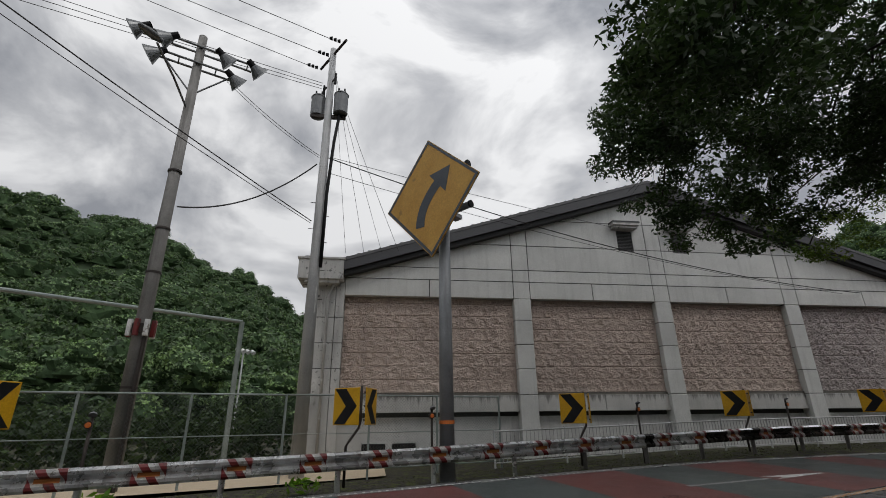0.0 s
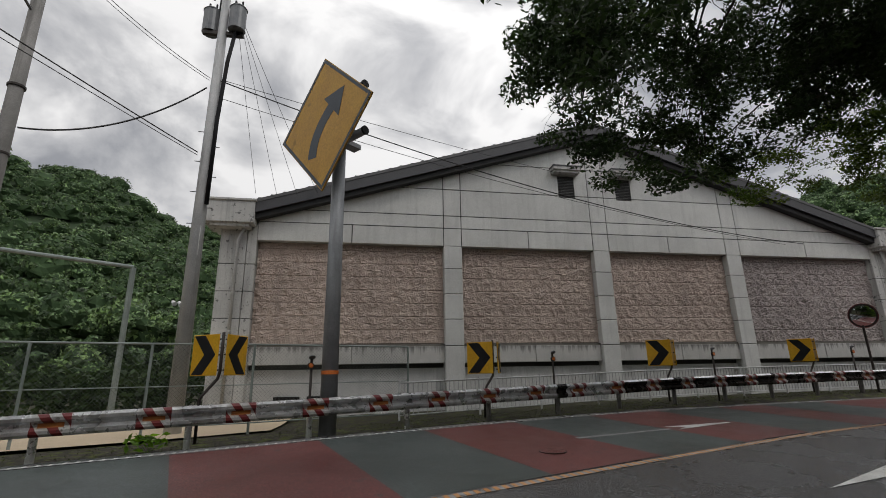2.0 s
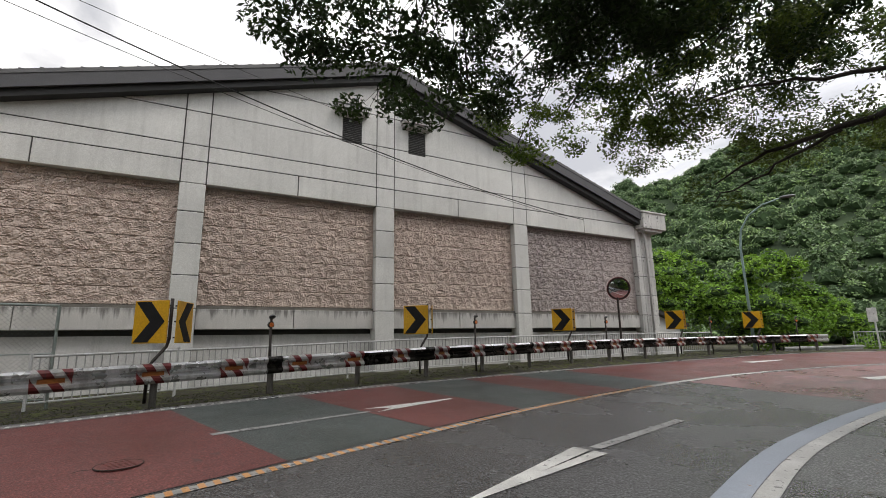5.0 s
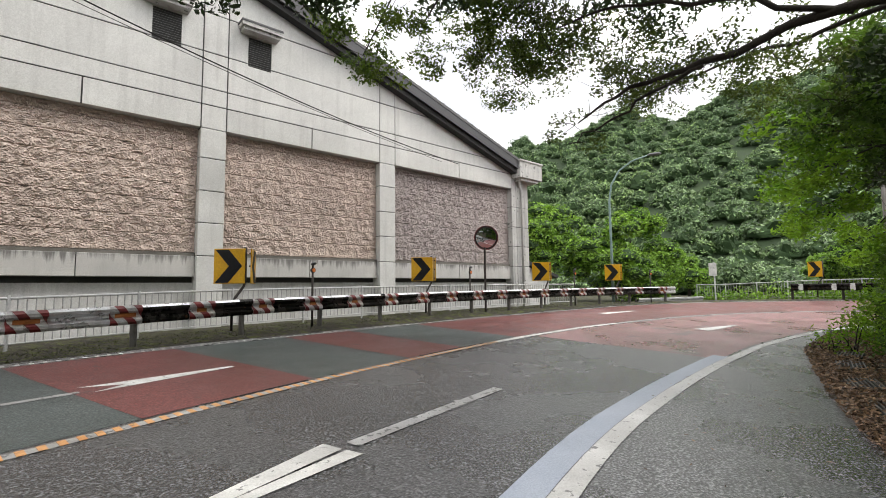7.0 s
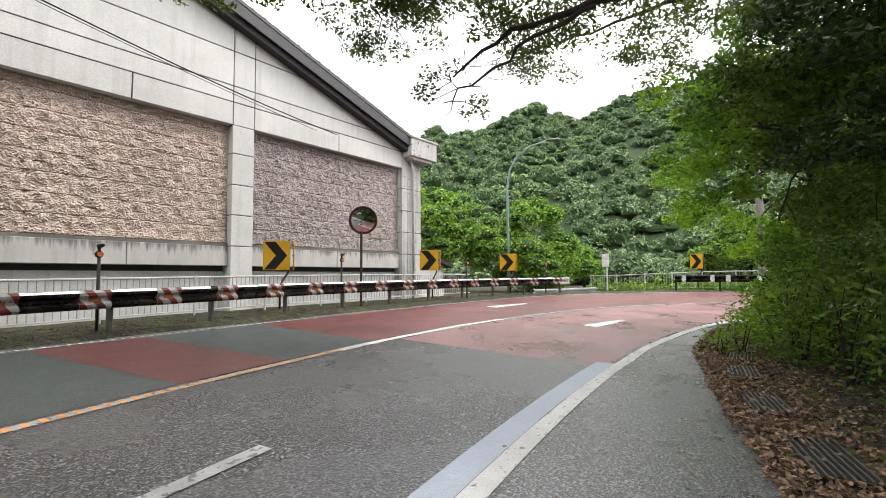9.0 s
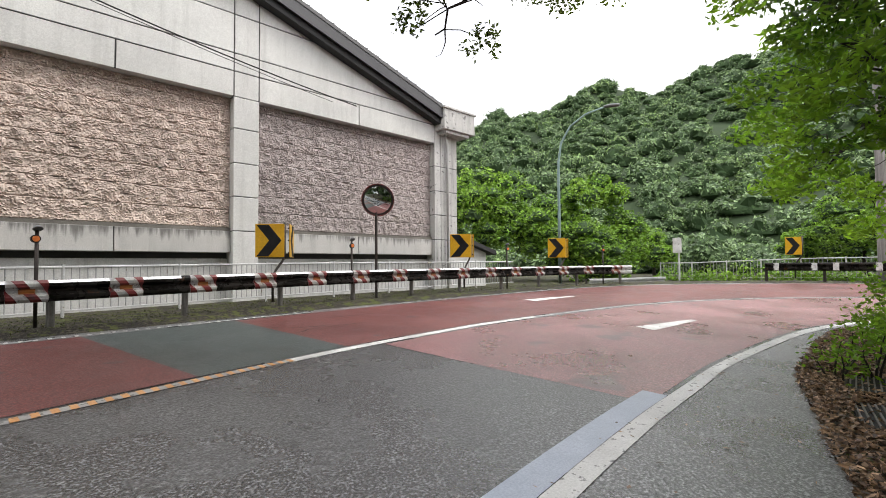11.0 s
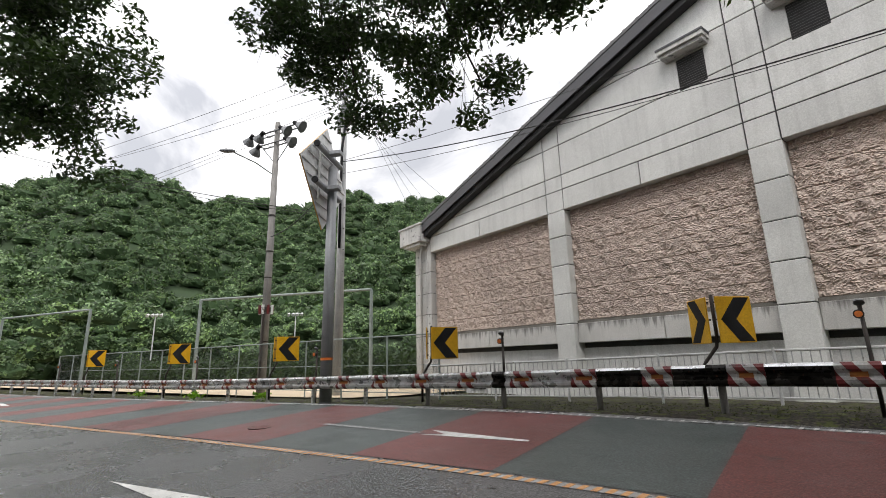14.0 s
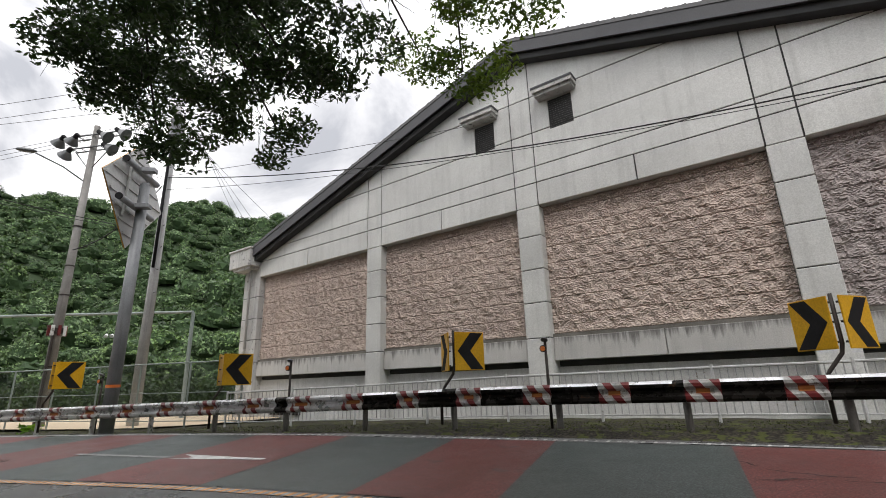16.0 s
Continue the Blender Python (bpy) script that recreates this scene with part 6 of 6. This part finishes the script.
for k, (x, y, rx, ry, rz, m) in enumerate((
        (16.6, 1.6, 1.5, 0.8, 1.1, "leaf_ivy"), (18.6, 2.6, 1.5, 0.8, 1.2, "leaf_ivy"), (20.6, 3.5, 1.4, 0.8, 1.1, "leaf_bright"), (22.4, 4.2, 1.3, 0.8, 0.9, "leaf_bright"),
        (24.2, 4.4, 1.3, 0.8, 0.9, "leaf_bright"), (14.4, 0.4, 1.5, 0.8, 1.0, "leaf"), (15.4, 2.0, 0.9, 0.5, 0.7, "leaf_ivy"), (17.0, 2.7, 1.0, 0.5, 1.0, "leaf_ivy"), (18.6, 3.3, 1.0, 0.5, 1.4, "leaf_ivy"), (20.2, 3.8, 1.0, 0.5, 1.3, "leaf_ivy"), (21.3, 4.75, 0.7, 0.45, 0.42, "leaf_bright"), (20.9, 5.1, 0.5, 0.3, 0.3, "leaf_bright"), (26.2, 3.8, 1.4, 0.9, 1.2, "leaf"), (19.8, 2.2, 1.5, 1.0, 2.2, "leaf_ivy"), (22.6, 3.0, 1.5, 1.0, 2.2, "leaf_ivy"))):
    z = height(x, y)
    e = thing("shrub", (x, y, z), 0, "dense green shrub spilling over the bank" if m != "leaf_bright" else "bright green shrub and ferns at the asphalt's edge", "shrub", "shrubs on the bank")
    r = np.random.RandomState(70 + k)
    cs = clustered([(x, y, z + rz * 0.75, rx, ry, rz)], 34, 0.15, 22, r, 0.35, -0.2, 1.6)
    quads("foliage", leaf_quads(cs, 0.1, 0.045, 0.1, r) - np.array((x, y, z)), M[m], e)
    for j in range(7):
        bm = bmesh.new()
        limb(bm, (0, 0, -0.1), Vector(unit(1, r)[0] * np.array((rx, ry, 0.3))) * 0.7 + Vector((0, 0, rz)), 0.02, 0.006, r, 0.1, 4, 4)
        part("stem", bm, M["bark"], e)

# trees behind the bend and beside the gymnasium
for k, (x, y, blobs) in enumerate((
        (36.0, 25.0, [(36.0, 25.0, 6.0, 2.8, 2.8, 2.2), (34.0, 23.0, 4.4, 2.2, 2.2, 2.0), (38.0, 22.6, 4.0, 2.4, 2.2, 2.0)]),
        (38.8, 18.4, [(38.8, 18.4, 4.6, 2.2, 2.2, 1.9), (36.9, 19.3, 3.0, 1.9, 1.9, 1.7), (40.4, 17.2, 2.8, 1.6, 1.6, 1.5), (38.2, 17.6, 2.0, 2.0, 1.7, 1.5)]),
        (47.5, 18.2, [(47.5, 18.2, 2.3, 1.4, 1.4, 1.2)]),
        (51.0, 7.0, [(51.0, 7.0, 3.6, 2.8, 2.8, 2.2), (48.6, 4.8, 3.2, 2.8, 2.4, 2.2), (52.6, 9.6, 2.4, 1.8, 1.8, 1.3)]))):
    r = np.random.RandomState(90 + k)
    e = thing("valley_tree", (x, y, 0.3), 0, "bright green leafy tree beyond the guard rail", "tree")
    bm = bmesh.new()
    limb(bm, (0, 0, -0.3), (0, 0, blobs[0][2] - 0.3), 0.15, 0.07, r, 0.04, 6, 8)
    part("trunk", bm, M["bark"], e, smooth=True)
    spots = []
    for bx, by, bz, rx, ry, rz in blobs:
        for d in unit(int(16 * rx), r):
            f = r.uniform(0.55, 1.0)
            spots.append((bx + d[0] * rx * f, by + d[1] * ry * f, bz + d[2] * rz * f, r.uniform(0.4, 0.85), r.uniform(0.7, 1.0)))
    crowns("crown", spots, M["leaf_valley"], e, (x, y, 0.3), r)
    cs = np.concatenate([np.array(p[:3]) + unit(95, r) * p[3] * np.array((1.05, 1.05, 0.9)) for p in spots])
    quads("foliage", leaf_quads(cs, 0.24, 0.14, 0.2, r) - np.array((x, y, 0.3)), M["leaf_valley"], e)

# ---- fallen leaves, verge plants ----
r = np.random.RandomState(23)
pts = []
for i in range(index_x(-6), index_x(27)):
    n = 620 if LINE[i, 0] > 8 else 60
    off = LINE[i, 4] - np.abs(r.normal(0, 0.8, n)) + 0.12
    s = r.uniform(0, 1, n)
    px = LINE[i, 0] + NOR[i, 0] * off + TAN[i, 0] * s * 0.5
    py = LINE[i, 1] + NOR[i, 1] * off + TAN[i, 1] * s * 0.5
    pts.append(np.stack([px, py], 1))
pts = np.concatenate(pts)
clear = np.min([np.hypot((pts[:, 0] - gx0) / 0.5, (pts[:, 1] - gy0) / 0.26) for gx0, gy0, _ in GRATES], axis=0)
pts = pts[(clear > 1.0) | (r.uniform(size=len(pts)) < 0.1)]
pz = heights(pts[:, 0], pts[:, 1])
cs = np.stack([pts[:, 0], pts[:, 1], pz + r.uniform(0.012, 0.06, len(pts))], 1)
lq = leaf_quads(cs, 0.075, 0.038, 0.0, r)
mid = cs[:, None, :]
lq[..., 2] = mid[..., 2] + (lq[..., 2] - mid[..., 2]) * 0.75
litter = quads("leaf_litter", lq, M["leaf_dry"])
tagged(litter, "brown fallen leaves covering the bank's foot", "fallen leaves", kind="stuff")
pts = []
for i in range(index_x(4), index_x(26)):
    n = 9
    off = r.uniform(LINE[i, 4] + 0.05, LINE[i, 3] + 0.2, n)
    pts.append(np.stack([LINE[i, 0] + NOR[i, 0] * off + r.uniform(-0.2, 0.2, n), LINE[i, 1] + NOR[i, 1] * off], 1))
pts = np.concatenate(pts)
pz = heights(pts[:, 0], pts[:, 1])
cs = np.stack([pts[:, 0], pts[:, 1], pz + 0.012], 1)
lq = leaf_quads(cs, 0.06, 0.03, 0.0, r)
lq[..., 2] = cs[:, None, 2] + (lq[..., 2] - cs[:, None, 2]) * 0.12
tagged(quads("scattered_leaves", lq, M["leaf_dry"]), "a few small dry leaves on the asphalt", "fallen leaves", kind="stuff")
# low moss and grass along the rail's foot
pts = []
for i in range(I0, I1):
    n = 150 if LINE[i, 0] > 4 else 70
    off = LINE[i, 6] + r.uniform(-0.45, 1.7, n)
    pts.append(np.stack([LINE[i, 0] + NOR[i, 0] * off + r.uniform(-0.3, 0.3, n), LINE[i, 1] + NOR[i, 1] * off + r.uniform(-0.1, 0.1, n)], 1))
pts = np.concatenate(pts)
pz = heights(pts[:, 0], pts[:, 1])
cs = np.stack([pts[:, 0], pts[:, 1], pz + 0.02], 1)
tagged(quads("verge_grass", leaf_quads(cs, 0.06, 0.014, -0.5, r), M["moss"]), "short moss and grass along the guard rail", "grass", kind="stuff")
for k, (x, off) in enumerate(((-4.6, -0.1), (-8.8, 0.1), (-1.4, 0.3))):
    p, t, nn = rail_at(rail_s(x))
    q = p + nn * off
    z = height(q.x, q.y)
    e = thing("weed", (q.x, q.y, z), 0, "small broad-leaved weed under the guard rail", "weed", "weeds")
    cs = r.normal(size=(40, 3)) * np.array((0.16, 0.16, 0.06)) + np.array((0, 0, 0.22))
    quads("foliage", leaf_quads(cs, 0.2, 0.09, 0.0, r), M["leaf_bright"], e)
    for j in range(6):
        bm = bmesh.new()
        limb(bm, (0, 0, -0.02), tuple(cs[j]), 0.006, 0.003, r, 0.1, 3, 4)
        part("stem", bm, M["leaf_bright"], e)
# hedge behind the sandy strip
hx0 = np.repeat(np.linspace(-60, -4.6, 75), 2)
spots = [(x, float(np.interp(x, yx, edge)) + 8.0 + r.uniform(0, 1.6), r.uniform(0.6, 1.5), r.uniform(0.6, 1.1), r.uniform(0.6, 1.0), r.uniform(0.7, 1.2)) for x in hx0 + r.uniform(-0.4, 0.4, len(hx0))]
cs = np.concatenate([np.array(p[:3]) + unit(230, r) * r.uniform(0.6, 1.08, 230)[:, None] * np.array(p[3:]) for p in spots])
tagged(quads("yard_hedge", leaf_quads(cs, 0.26, 0.15, 0.15, r), M["leaf"]), "dark unclipped hedge behind the strip of sandy yard", "hedge", kind="stuff")
# creepers and weeds along the far fence
cs = np.stack([r.uniform(38.7, 41.6, 2600), r.uniform(3.0, 15.6, 2600), np.zeros(2600)], 1)
cs[:, 0] = np.interp(cs[:, 1], [3.4, 8.4, 15.2], [39.0, 39.6, 41.0]) + r.normal(0, 0.25, 2600) + 0.1
lush = np.array([noise.noise(Vector((0.0, float(y) * 0.6, 3.0))) for y in cs[:, 1]])
cs[:, 2] = heights(cs[:, 0], cs[:, 1]) + np.abs(r.normal(0, 0.3, 2600)) * np.clip(1.0 + 1.3 * lush, 0.25, 2.0)
tagged(quads("fence_creepers", leaf_quads(cs, 0.2, 0.12, 0.1, r), M["leaf_valley"]), "green creepers and weeds growing through the far fence", "creepers", kind="stuff")
